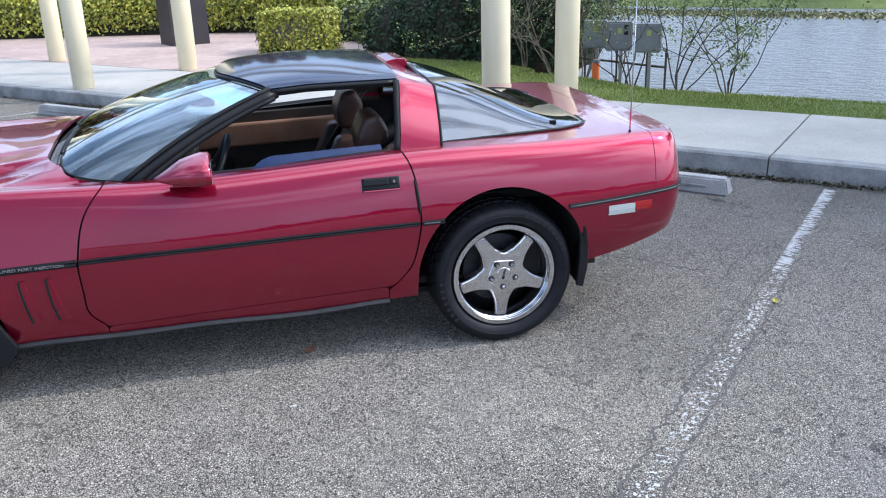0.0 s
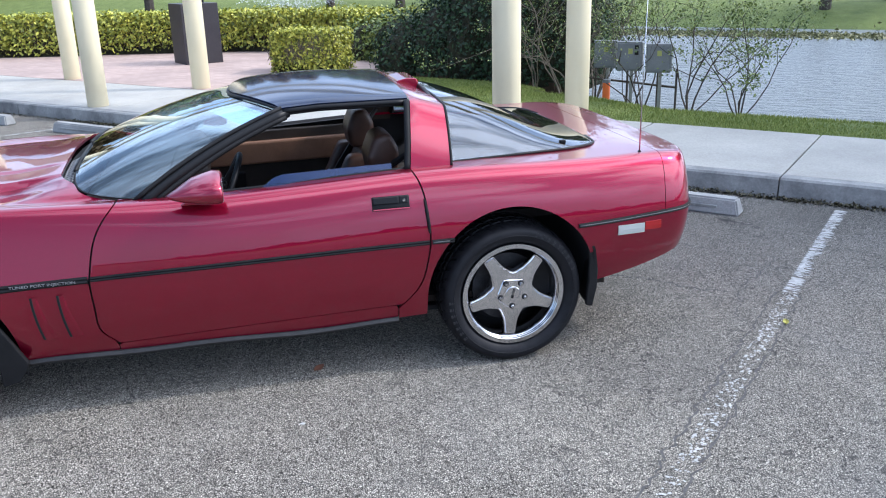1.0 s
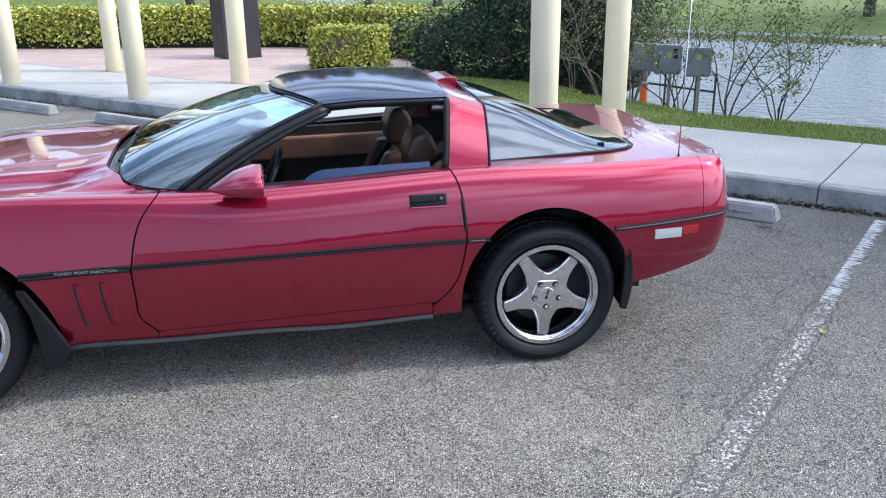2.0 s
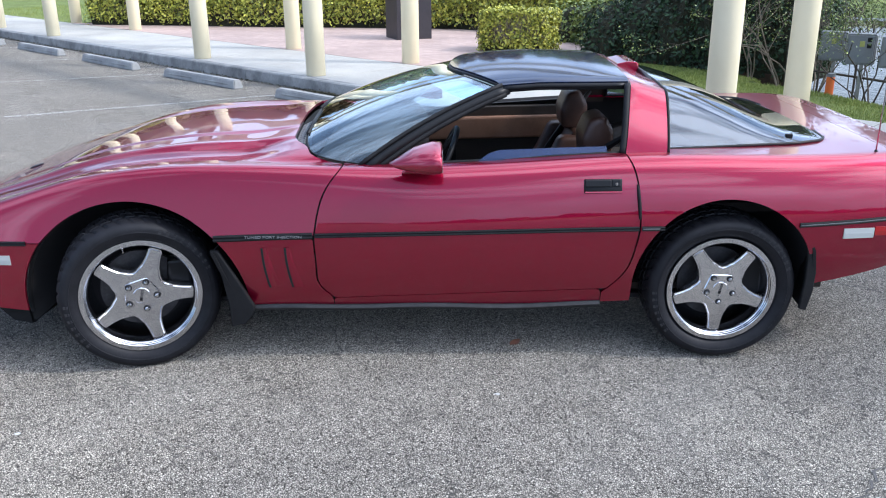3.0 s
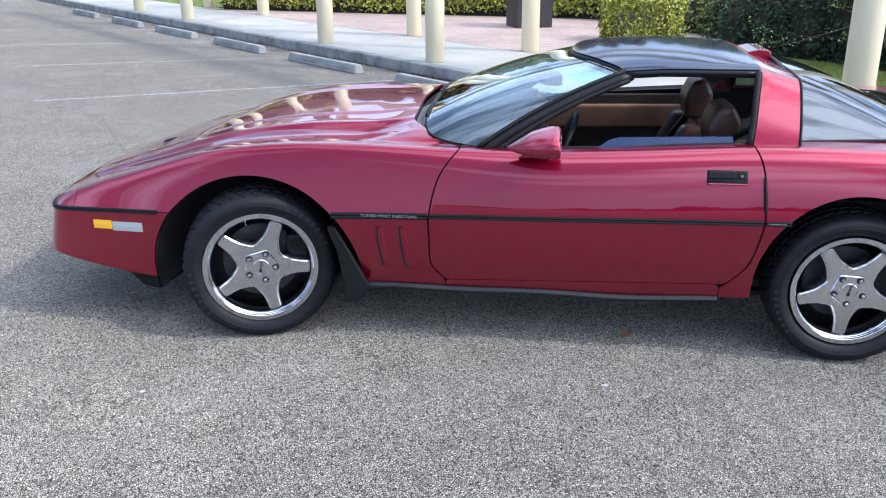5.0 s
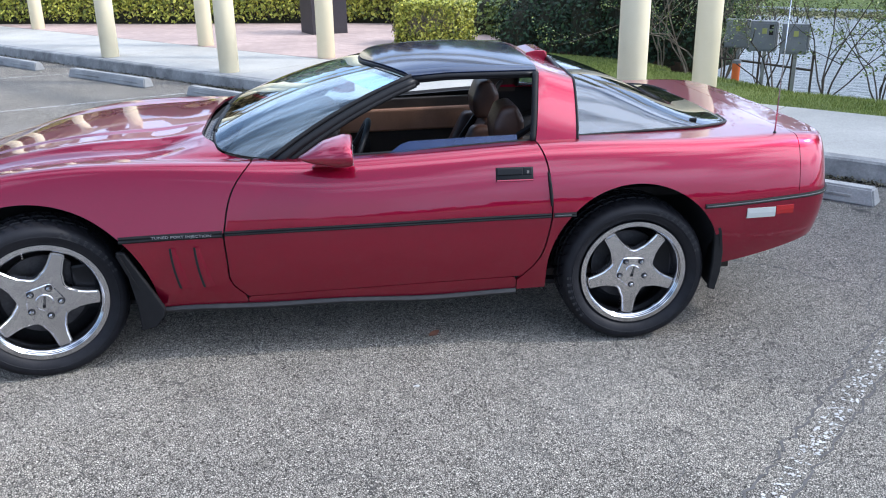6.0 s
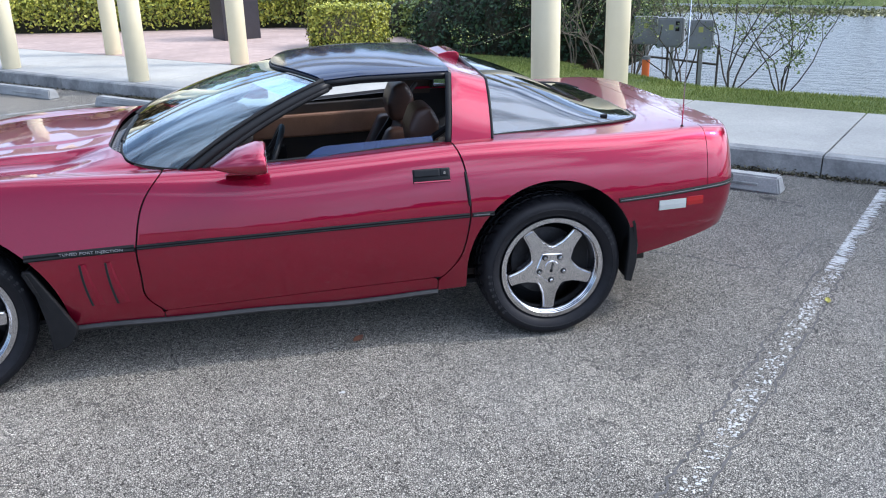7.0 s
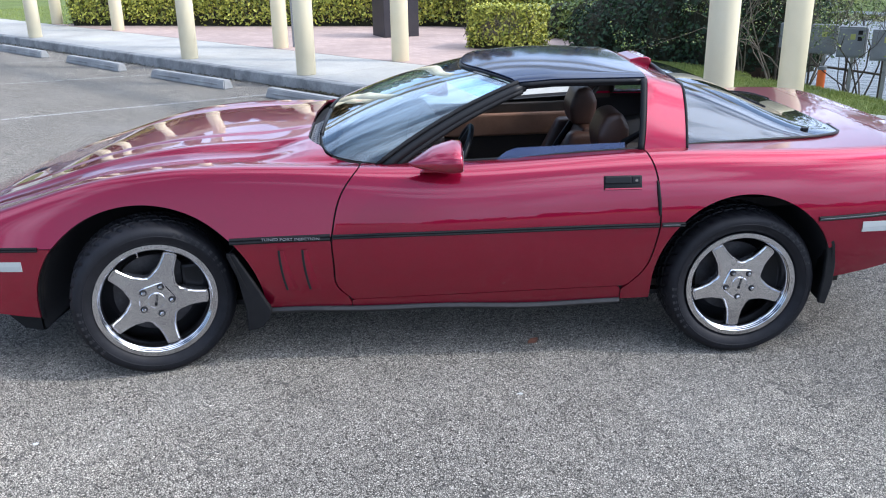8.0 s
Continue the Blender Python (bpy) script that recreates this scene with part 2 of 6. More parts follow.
DISC_STEEL = mottled("dull_brake_steel", (0.035, 0.034, 0.036), (0.07, 0.068, 0.07), 20, 0.5, 100, 0.2, 0.8)
ROOF_GLASS = material("black_tinted_roof_glass", (0.007, 0.014, 0.04), 0.11, 0.0, Coat_Weight=0.15, Coat_Roughness=0.02)
HATCH_GLASS = glass_material("smoked_hatch_glass", (0.24, 0.31, 0.42), ior=1.9)
CLEAR_GLASS = glass_material("clear_windscreen_glass", (0.62, 0.82, 0.92), ior=1.75)
SIDE_GLASS = glass_material("blue_tinted_side_glass", (0.06, 0.1, 0.24), ior=1.45)
shaded(SIDE_GLASS).inputs["Transmission Weight"].default_value = 0.7
LEATHER = mottled("brown_leather", (0.036, 0.017, 0.012), (0.06, 0.028, 0.018), 8, 0.42, 160, 0.25)
TAN = mottled("tan_door_leather", (0.19, 0.095, 0.055), (0.25, 0.13, 0.078), 6, 0.55, 160, 0.2)
DARK_PLASTIC = mottled("dark_brown_plastic", (0.02, 0.014, 0.011), (0.035, 0.024, 0.018), 10, 0.6, 200, 0.2)
CARPET = mottled("dark_cabin_carpet", (0.02, 0.015, 0.012), (0.03, 0.022, 0.018), 30, 0.95, 300, 0.4)
AMBER = material("amber_lens", (0.95, 0.5, 0.02), 0.12, 0.0, Coat_Weight=0.6)
CLEAR_LENS = material("clear_ribbed_lens", (0.42, 0.44, 0.43), 0.2, 0.1, Coat_Weight=0.8)
RED_LENS = material("red_lens", (0.3, 0.006, 0.008), 0.12, 0.0, Coat_Weight=0.8)
WHITE_MARK = material("pale_lettering", (0.22, 0.22, 0.23), 0.5)
GREY_BOX = mottled("grey_painted_steel", (0.16, 0.17, 0.18), (0.22, 0.23, 0.24), 5, 0.45, 120, 0.1)
GALVANISED = mottled("galvanised_steel", (0.3, 0.3, 0.3), (0.42, 0.42, 0.42), 12, 0.45, 90, 0.15, 0.7)
ORANGE = material("orange_plastic", (0.75, 0.16, 0.03), 0.5)


def paver_material():
    m = material("pink_clay_pavers", (0.5, 0.3, 0.26), 0.85)
    t = m.node_tree
    co = t.nodes.new("ShaderNodeTexCoord")
    br = t.nodes.new("ShaderNodeTexBrick")
    br.inputs["Scale"].default_value = 1.0
    br.inputs["Brick Width"].default_value = 0.2
    br.inputs["Row Height"].default_value = 0.1
    br.inputs["Mortar Size"].default_value = 0.006
    br.inputs["Color1"].default_value = (0.42, 0.315, 0.275, 1)
    br.inputs["Color2"].default_value = (0.35, 0.26, 0.228, 1)
    br.inputs["Mortar"].default_value = (0.34, 0.25, 0.21, 1)
    t.links.new(co.outputs["Object"], br.inputs["Vector"])
    wear = texture(m, "noise", 0.8, 6, 0.6)
    base(m, blend(m, br.outputs["Color"], ramp(m, wear.outputs["Fac"], [(0.3, (0.8, 0.8, 0.8)), (0.7, (1.2, 1.2, 1.18))]), 1.0, "MULTIPLY"))
    bump(m, br.outputs["Fac"], 0.4, -0.004)
    return m


def water_material():
    m = material("rippled_lake_water", (0.17, 0.19, 0.195), 0.3, 0.0, IOR=1.33)
    t = m.node_tree
    co = t.nodes.new("ShaderNodeTexCoord")
    mp = t.nodes.new("ShaderNodeMapping")
    mp.inputs["Rotation"].default_value = (0, 0, radians(-20))
    mp.inputs["Scale"].default_value = (0.8, 1.5, 1)
    n = t.nodes.new("ShaderNodeTexNoise")
    n.inputs["Scale"].default_value = 4.6
    n.inputs["Detail"].default_value = 5
    n.inputs["Roughness"].default_value = 0.6
    t.links.new(co.outputs["Object"], mp.inputs["Vector"])
    t.links.new(mp.outputs["Vector"], n.inputs["Vector"])
    bump(m, n.outputs["Fac"], 1.0, 0.22)
    return m


PAVERS = paver_material()
WATER = water_material()

# ---- mesh helpers ----
Q = math.sqrt(0.5)


def kerb_to_world(u, v, z=0.0):
    """The car park's own axes: u along the kerb, v away from the lot."""
    return Vector((Q * (u + v), Q * (v - u), z))


LOT = Matrix.Rotation(radians(-45), 4, "Z")


def link_mesh(name, bm, mat, parent=None, smooth=False):
    me = bpy.data.meshes.new(name)
    bm.to_mesh(me)
    bm.free()
    mats = mat if isinstance(mat, (list, tuple)) else [mat]
    for one in mats:
        me.materials.append(one)
    if smooth:
        me.polygons.foreach_set("use_smooth", [True] * len(me.polygons))
    ob = new(name, me)
    if parent is not None:
        ob.parent = parent
    return ob


def part(name, bm, mat, parent, label="", smooth=False):
    ob = link_mesh(name, bm, mat, parent, smooth)
    return tagged(ob, label)


def from_arrays(name, verts, faces, mat, parent=None, smooth=False):
    me = bpy.data.meshes.new(name)
    me.from_pydata([tuple(map(float, v)) for v in verts], [], [tuple(f) for f in faces])
    for one in mat if isinstance(mat, (list, tuple)) else [mat]:
        me.materials.append(one)
    if smooth:
        me.polygons.foreach_set("use_smooth", [True] * len(me.polygons))
    me.update()
    ob = new(name, me)
    if parent is not None:
        ob.parent = parent
    return ob


def holder(name, place=(0, 0, 0), turn=0.0, label="", category="", group="", kind=""):
    ob = new(name)
    ob.empty_display_size = 0.2
    ob.matrix_world = Matrix.Translation(place) @ Matrix.Rotation(turn, 4, "Z")
    return tagged(ob, label, category, group, kind)


def box_bm(size, at=(0, 0, 0), bevel=0.0, segments=2, bm=None, turn=None):
    """A bevelled box, centred on at."""
    own = bmesh.new()
    bmesh.ops.create_cube(own, size=1.0)
    for v in own.verts:
        v.co = Vector((v.co.x * size[0], v.co.y * size[1], v.co.z * size[2]))
    if bevel:
        bmesh.ops.bevel(own, geom=own.edges[:], offset=bevel, segments=segments, affect="EDGES", profile=0.5)
    m = Matrix.Translation(at)
    if turn is not None:
        m = m @ turn
    bmesh.ops.transform(own, matrix=m, verts=own.verts[:])
    if bm is None:
        return own
    me = bpy.data.meshes.new("tmp")
    own.to_mesh(me)
    own.free()
    bm.from_mesh(me)
    bpy.data.meshes.remove(me)
    return bm


def lathe_bm(profile, n=64, axis="y", at=(0, 0, 0), closed=False):
    """Turns a profile of (radius, along) round an axis through at."""
    bm = bmesh.new()
    rings = []
    for r, a in profile:
        ring = []
        for k in range(n):
            th = 2 * math.pi * k / n
            c, s = r * math.cos(th), r * math.sin(th)
            co = (c, a, s) if axis == "y" else (c, s, a)
            ring.append(bm.verts.new((at[0] + co[0], at[1] + co[1], at[2] + co[2])))
        rings.append(ring)
    pairs = list(zip(rings, rings[1:])) + ([(rings[-1], rings[0])] if closed else [])
    for r0, r1 in pairs:
        for k in range(n):
            bm.faces.new((r0[k], r0[(k + 1) % n], r1[(k + 1) % n], r1[k]))
    bmesh.ops.recalc_face_normals(bm, faces=bm.faces[:])
    return bm


def tube_bm(points, radii, n=8, bm=None, caps=True):
    """A tapered tube along points."""
    bm = bm or bmesh.new()
    pts = [Vector(p) for p in points]
    rad = radii if isinstance(radii, (list, tuple)) else [radii] * len(pts)
    rings, side = [], None
    for i, p in enumerate(pts):
        d = (pts[min(i + 1, len(pts) - 1)] - pts[max(i - 1, 0)]).normalized()
        if side is None:
            side = d.orthogonal().normalized()
        side = (side - d * side.dot(d)).normalized()
        up = d.cross(side)
        rings.append([bm.verts.new(p + rad[i] * (math.cos(2 * math.pi * k / n) * side + math.sin(2 * math.pi * k / n) * up)) for k in range(n)])
    for r0, r1 in zip(rings, rings[1:]):
        for k in range(n):
            bm.faces.new((r0[k], r0[(k + 1) % n], r1[(k + 1) % n], r1[k]))
    if caps:
        bm.faces.new(rings[0][::-1])
        bm.faces.new(rings[-1])
    return bm


def prism_bm(outline, low, high, axis="z", bevel=0.0):
    """A flat outline drawn out from low to high along an axis."""
    bm = bmesh.new()

    def co(p, h):
        return (p[0], p[1], h) if axis == "z" else ((p[0], h, p[1]) if axis == "y" else (h, p[0], p[1]))

    a, b = [bm.verts.new(co(p, low)) for p in outline], [bm.verts.new(co(p, high)) for p in outline]
    n = len(outline)
    for k in range(n):
        bm.faces.new((a[k], a[(k + 1) % n], b[(k + 1) % n], b[k]))
    bm.faces.new(a[::-1])
    bm.faces.new(b)
    bmesh.ops.recalc_face_normals(bm, faces=bm.faces[:])
    if bevel:
        bmesh.ops.bevel(bm, geom=bm.edges[:], offset=bevel, segments=2, affect="EDGES", profile=0.5)
    return bm


def solidify(ob, thickness, offset=-1.0):
    mod = ob.modifiers.new("thickness", "SOLIDIFY")
    mod.thickness, mod.offset = thickness, offset
    crisp = ob.modifiers.new("crisp_rims", "EDGE_SPLIT")
    crisp.split_angle = radians(40)
    return ob

# ---- ground, lot, pavement ----
def ground_height(u, v):
    """Lawn level, dipping under the lake and rising again on its far bank."""
    if v < 5.0:
        return -0.06
    if -19.2 < u < -5.9 and v < 9.9:
        return 0.06
    start = 6.0 + 1.35 * min(1.0, max(0.0, (-1.3 - u) / 2.6))
    near = min(1.0, max(0.0, (v - start) / 1.4))
    h = 0.14 - 0.95 * near * near * (3 - 2 * near)
    if u < -4.2:
        k = min(1.0, (-4.2 - u) / 2.5)
        dip = min(1.0, max(0.0, (v - 10.5) / 2.5))
        h = (1 - k) * h + k * (0.14 - 0.95 * dip * dip * (3 - 2 * dip))
    far = min(1.0, max(0.0, (v - 21.0) / 6.0))
    h += far * far * (3 - 2 * far) * 1.15
    return h


def build_ground():
    us = sorted({*np.linspace(-900, -40, 16).round(2), *np.linspace(-40, 16, 85).round(2), *np.linspace(16, 900, 16).round(2)})
    vs = sorted({*np.linspace(-900, -30, 14).round(2), *np.linspace(-30, 4.9, 8).round(2), *np.linspace(5, 30, 84).round(2), *np.linspace(30, 1200, 20).round(2)})
    verts, faces = [], []
    for v in vs:
        for u in us:
            h = ground_height(u, v)
            verts.append((u, v, h + (0.02 * noise.noise(Vector((u * 0.8, v * 0.8, 0))) if v > 5.2 else 0)))
    w = len(us)
    for j in range(len(vs) - 1):
        for i in range(w - 1):
            faces.append((j * w + i, j * w + i + 1, (j + 1) * w + i + 1, (j + 1) * w + i))
    ob = from_arrays("ground", verts, faces, GRASS_SOIL, smooth=True)
    ob.matrix_world = LOT
    return tagged(ob, "wide mown green lawn reaching round the car park", "ground", kind="structure")


def plate(name, u0, u1, v0, v1, z0, z1, mat, label, category, bevel=0.0):
    bm = box_bm((u1 - u0, v1 - v0, z1 - z0), ((u0 + u1) / 2, (v0 + v1) / 2, (z0 + z1) / 2), bevel)
    ob = link_mesh(name, bm, mat)
    ob.matrix_world = LOT
    return tagged(ob, label, category, kind="structure")


build_ground()
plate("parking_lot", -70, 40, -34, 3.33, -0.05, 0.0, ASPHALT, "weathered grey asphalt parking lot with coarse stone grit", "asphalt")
WALK_LOW, WALK_HIGH = 3.475, 5.16


def build_pavement():
    root = tagged(new("pavement"), "pale concrete pavement cut into slabs by joints", "pavement", kind="structure")
    root.matrix_world = LOT
    cuts = [0.48 + 1.55 * k for k in range(-30, 14)]
    for a, b in zip(cuts, cuts[1:]):
        part("slab", box_bm((b - a - 0.012, WALK_HIGH - WALK_LOW, 0.2), ((a + b) / 2, (WALK_LOW + WALK_HIGH) / 2, 0.05), 0.006), CONCRETE, root)
    kerb = tagged(new("kerb"), "weathered concrete kerb edging the lot", "kerb", kind="structure")
    kerb.matrix_world = LOT
    length = 3.1
    for k in range(-15, 8):
        a = 0.48 + length * k
        bm = prism_bm([(3.33, -0.05), (3.345, 0.135), (3.36, 0.15), (3.471, 0.15), (3.471, -0.05)], a + 0.005, a + length - 0.005, "x")
        part("kerb_stone", bm, CURB, kerb)


build_pavement()


def build_plaza():
    pts = [(-19.0, 5.165), (-5.95, 5.165), (-5.95, 7.6), (-6.2, 8.6), (-8.2, 9.9), (-10.6, 9.75), (-13.0, 8.3), (-15.6, 6.9), (-18.2, 5.5)]
    ob = link_mesh("plaza", prism_bm(pts[:], -0.05, 0.152), PAVERS)
    ob.matrix_world = LOT
    tagged(ob, "pink clay paver plaza behind the pavement", "paving", kind="structure")


def build_water():
    bm = bmesh.new()
    vs = [bm.verts.new(p) for p in ((-120, 5.6, -0.3), (90, 5.6, -0.3), (90, 40, -0.3), (-120, 40, -0.3))]
    bm.faces.new(vs)
    ob = link_mesh("water", bm, WATER)
    ob.matrix_world = LOT
    tagged(ob, "rippled grey lake reflecting a bright sky", "lake", kind="structure")


build_plaza()
build_water()


# ---- columns, wheel stops, monument ----
def build_column():
    root = holder("column", label="round cream-painted column standing on the concrete pavement", category="column", group="columns along the pavement")
    part("shaft", lathe_bm([(0.0, 0), (0.122, 0), (0.125, 0.004), (0.125, 3.05), (0.0, 3.05)], 40, "z"), CREAM, root, smooth=False)
    for p in root.children[0].data.polygons:
        p.use_smooth = abs(p.normal.z) < 0.5
    return root


column = build_column()
SPOTS = [(-1.9, 3.602), (-1.95, 5.285), (-7.55, 3.602), (-7.55, 5.29), (-10.38, 3.602), (-10.38, 5.29), (-15.99, 3.602), (-15.97, 5.29), (-18.88, 3.602), (-18.88, 5.29)]
column.matrix_world = Matrix.Translation(kerb_to_world(*SPOTS[0], 0.15))
for u, v in SPOTS[1:]:
    copy_thing(column, Matrix.Translation(kerb_to_world(u, v, 0.15)))


def build_stop():
    root = holder("wheel_stop", label="low precast concrete wheel stop lying on the asphalt", category="wheel stop", group="wheel stops")
    L, lo, hi, h = 1.83, 0.075, 0.05, 0.115
    bm = bmesh.new()
    for x0, x1 in ((-L / 2, L / 2),):
        low = [bm.verts.new(p) for p in ((x0, -lo, 0), (x1, -lo, 0), (x1, lo, 0), (x0, lo, 0))]
        high = [bm.verts.new(p) for p in ((x0 + 0.03, -hi, h), (x1 - 0.03, -hi, h), (x1 - 0.03, hi, h), (x0 + 0.03, hi, h))]
        bm.faces.new(low[::-1])
        bm.faces.new(high)
        for k in range(4):
            bm.faces.new((low[k], low[(k + 1) % 4], high[(k + 1) % 4], high[k]))
    bmesh.ops.bevel(bm, geom=bm.edges[:], offset=0.012, segments=2, affect="EDGES")
    part("block", bm, STOP, root)
    for sx in (-0.45, 0.45):
        part("drain_slot", box_bm((0.62, 0.012, 0.018), (sx, -lo + 0.012, 0.055), 0.003), CURB, root)
    return root


stop = build_stop()
STOPS = [-0.56, -6.33, -9.06, -11.83, -14.6, -17.35, -20.3]
for k, u in enumerate(STOPS):
    m = Matrix.Translation(kerb_to_world(u, 2.79, 0.0)) @ Matrix.Rotation(radians(-45 + (k * 37 % 5 - 2) * 0.5), 4, "Z")
    if k == 0:
        stop.matrix_world = m
    else:
        copy_thing(stop, m)

monument = holder("pedestal", kerb_to_world(-10.27, 7.79, 0.15), radians(21), "dark bronze painted square pedestal on the pink plaza", "pedestal")
part("body", box_bm((0.66, 0.66, 1.02), (0, 0, 0.51), 0.006), BROWN, monument)
part("cap", box_bm((0.16, 0.16, 0.09), (0.1, 0, 1.062), 0.005), SATIN_BLACK, monument)

# ---- the car: x towards its tail, y across it, its driver's side on the low-y side ----
MID = 0.83


def spline(points):
    """A natural cubic spline through (x, value) points, as a function on arrays."""
    xs, ys = np.array(points, float).T
    n = len(xs)
    h = np.diff(xs)
    a, r = np.zeros((n, n)), np.zeros(n)
    a[0, 0] = a[-1, -1] = 1
    for i in range(1, n - 1):
        a[i, i - 1], a[i, i], a[i, i + 1] = h[i - 1], 2 * (h[i - 1] + h[i]), h[i]
        r[i] = 6 * ((ys[i + 1] - ys[i]) / h[i] - (ys[i] - ys[i - 1]) / h[i - 1])
    m = np.linalg.solve(a, r)

    def value(x):
        x = np.clip(np.asarray(x, float), xs[0], xs[-1])
        i = np.clip(np.searchsorted(xs, x) - 1, 0, n - 2)
        d0, d1, hh = x - xs[i], xs[i + 1] - x, h[i]
        return (m[i] * d1**3 + m[i + 1] * d0**3) / (6 * hh) + (ys[i] / hh - m[i] * hh / 6) * d1 + (ys[i + 1] / hh - m[i + 1] * hh / 6) * d0

    return value


def line(points):
    xs, ys = zip(*sorted(points))
    return lambda x: np.interp(x, xs, ys)


NOSE, TAIL = -3.53, 0.9
z_low = spline([(-3.53, 0.385), (-3.2, 0.305), (-2.9, 0.25), (-2.0, 0.254), (-1.2, 0.255), (-0.4, 0.266), (0.35, 0.33), (0.7, 0.402), (0.945, 0.485)])
z_mould = spline([(-3.53, 0.546), (-3.42, 0.551), (-3.1, 0.561), (-2.7, 0.563), (-2.0, 0.58), (-1.2, 0.592), (-0.4, 0.606), (0.3, 0.617), (0.945, 0.655)])
z_crest = spline([(-3.53, 0.558), (-3.4, 0.585), (-3.27, 0.63), (-2.97, 0.724), (-2.7, 0.803), (-2.45, 0.846), (-2.2, 0.862), (-1.9, 0.86), (-1.55, 0.85), (-1.25, 0.849), (-0.81, 0.866), (-0.41, 0.886), (0.0, 0.888), (0.44, 0.884), (0.72, 0.884), (0.945, 0.865)])
z_mid = spline([(-3.53, 0.562), (-3.42, 0.6), (-3.3, 0.643), (-3.1, 0.704), (-2.9, 0.772), (-2.7, 0.83), (-2.5, 0.868), (-2.3, 0.893), (-2.07, 0.908), (-1.75, 0.916), (-1.0, 0.915), (0.2, 0.897), (0.5, 0.889), (0.72, 0.886), (0.945, 0.866)])
w_side = spline([(-3.53, 0.83), (-3.2, 0.868), (-2.9, 0.888), (-2.45, 0.897), (-1.9, 0.89), (-1.2, 0.888), (-0.5, 0.895), (0.05, 0.903), (0.5, 0.89), (0.945, 0.845)])


def half_width(x):
    w = w_side(x)
    rear = np.clip((x - 0.62) / (TAIL - 0.62), 0, 1)
    bow = 0.8 * (np.maximum(x - NOSE, 1e-6) / 0.11) ** 0.625
    return (w**-8.0 + bow**-8.0) ** -0.125 * (1 - rear**6.0) ** (1 / 6.0)


def smooth(e, a, b):
    k = np.clip((e - a) / (b - a), 0, 1)
    return k * k * (3 - 2 * k)


def shoulder(x):
    """How tight the upper corner of the side is, and how much of it is plain lean: crisp along the wings, rounder aft."""
    k = float(smooth(x, -2.1, -1.2))
    return 6.2 - 3.0 * k, 0.46 - 0.18 * k


# height of the windscreen's foot across the car, up to which the hood swells
base_z = line([(0.085, 0.84), (0.098, 0.862), (0.127, 0.88), (0.18, 0.896), (0.3, 0.915), (0.55, 0.935), (0.83, 0.942)])


def body_grid():
    """Points of the near half of the skin: rows along x, each from the sill up and over to the middle."""
    k = np.linspace(0, 1, 40)
    xs = np.unique(np.concatenate([NOSE + (1 - np.cos(k * math.pi / 2)) * 0.42, np.linspace(-3.05, 0.62, 320), TAIL - (1 - np.cos(k * math.pi / 2)) * 0.335]).round(5))
    rows = []
    for x in xs:
        x = float(x)
        w = float(half_width(x))
        zb, zm, zs, zc = float(z_low(x)), float(z_mould(x)), float(z_crest(x)), float(z_mid(x))
        small = min(1.0, w / 0.5)
        ym, a, tuck = MID - w, 0.135 * small, (0.008 + 0.052 * float(smooth(x, -3.2, -2.6))) * small
        row = []
        for s in np.linspace(1, 0, 15)[:-1]:
            row.append((x - 0.05 * s * (1 - float(smooth(x, -3.45, -3.05))), ym + tuck * s**2.0, zm - (zm - zb) * s))
        for th in np.linspace(0, math.pi / 2, 34):
            n, lean = shoulder(x)
            h = math.sin(th) ** (2 / n)
            row.append((x, ym + a * (lean * h + (1 - lean) * (1 - max(math.cos(th), 0) ** (2 / n))), zm + (zs - zm) * h))
        ys = ym + a
        for e in np.linspace(0, 1, 64)[1:]:
            if x < -0.9:
                lift = 0.58 * smooth(e, 0.35, 0.378) + 0.16 * smooth(e, 0.585, 0.61) + 0.26 * smooth(e, 0.3, 1.0)
                dip = 0.014 * math.exp(-(((e - 0.22) / 0.11) ** 2)) * small
                z = zs + (zc - zs) * lift - dip * min(1, max(0, (x + 3.3) / 0.6))
            else:
                z = zs + (zc - zs) * (1 - (1 - e) ** 1.8)
            y = ys + (MID - ys) * e
            if x < -1.45:
                z += max(0.0, float(base_z(y)) - 0.005 - z) * float(smooth(x, -2.05, -1.74)) * float(smooth(y, 0.085, 0.13))
            row.append((x, y, z))
        lean = 0.012 * float(smooth(x, 0.62, 0.91))
        row = [(px - lean * min(1, max(0, (pz - 0.655) / 0.22)), py, pz) for px, py, pz in row]
        rows.append(row)
    return np.array(rows)


GRID = body_grid()
NX, NS = GRID.shape[:2]
SKIN_V = GRID.reshape(-1, 3)
SKIN_F = [(i * NS + j, (i + 1) * NS + j, (i + 1) * NS + j + 1, i * NS + j + 1) for i in range(NX - 1) for j in range(NS - 1)]


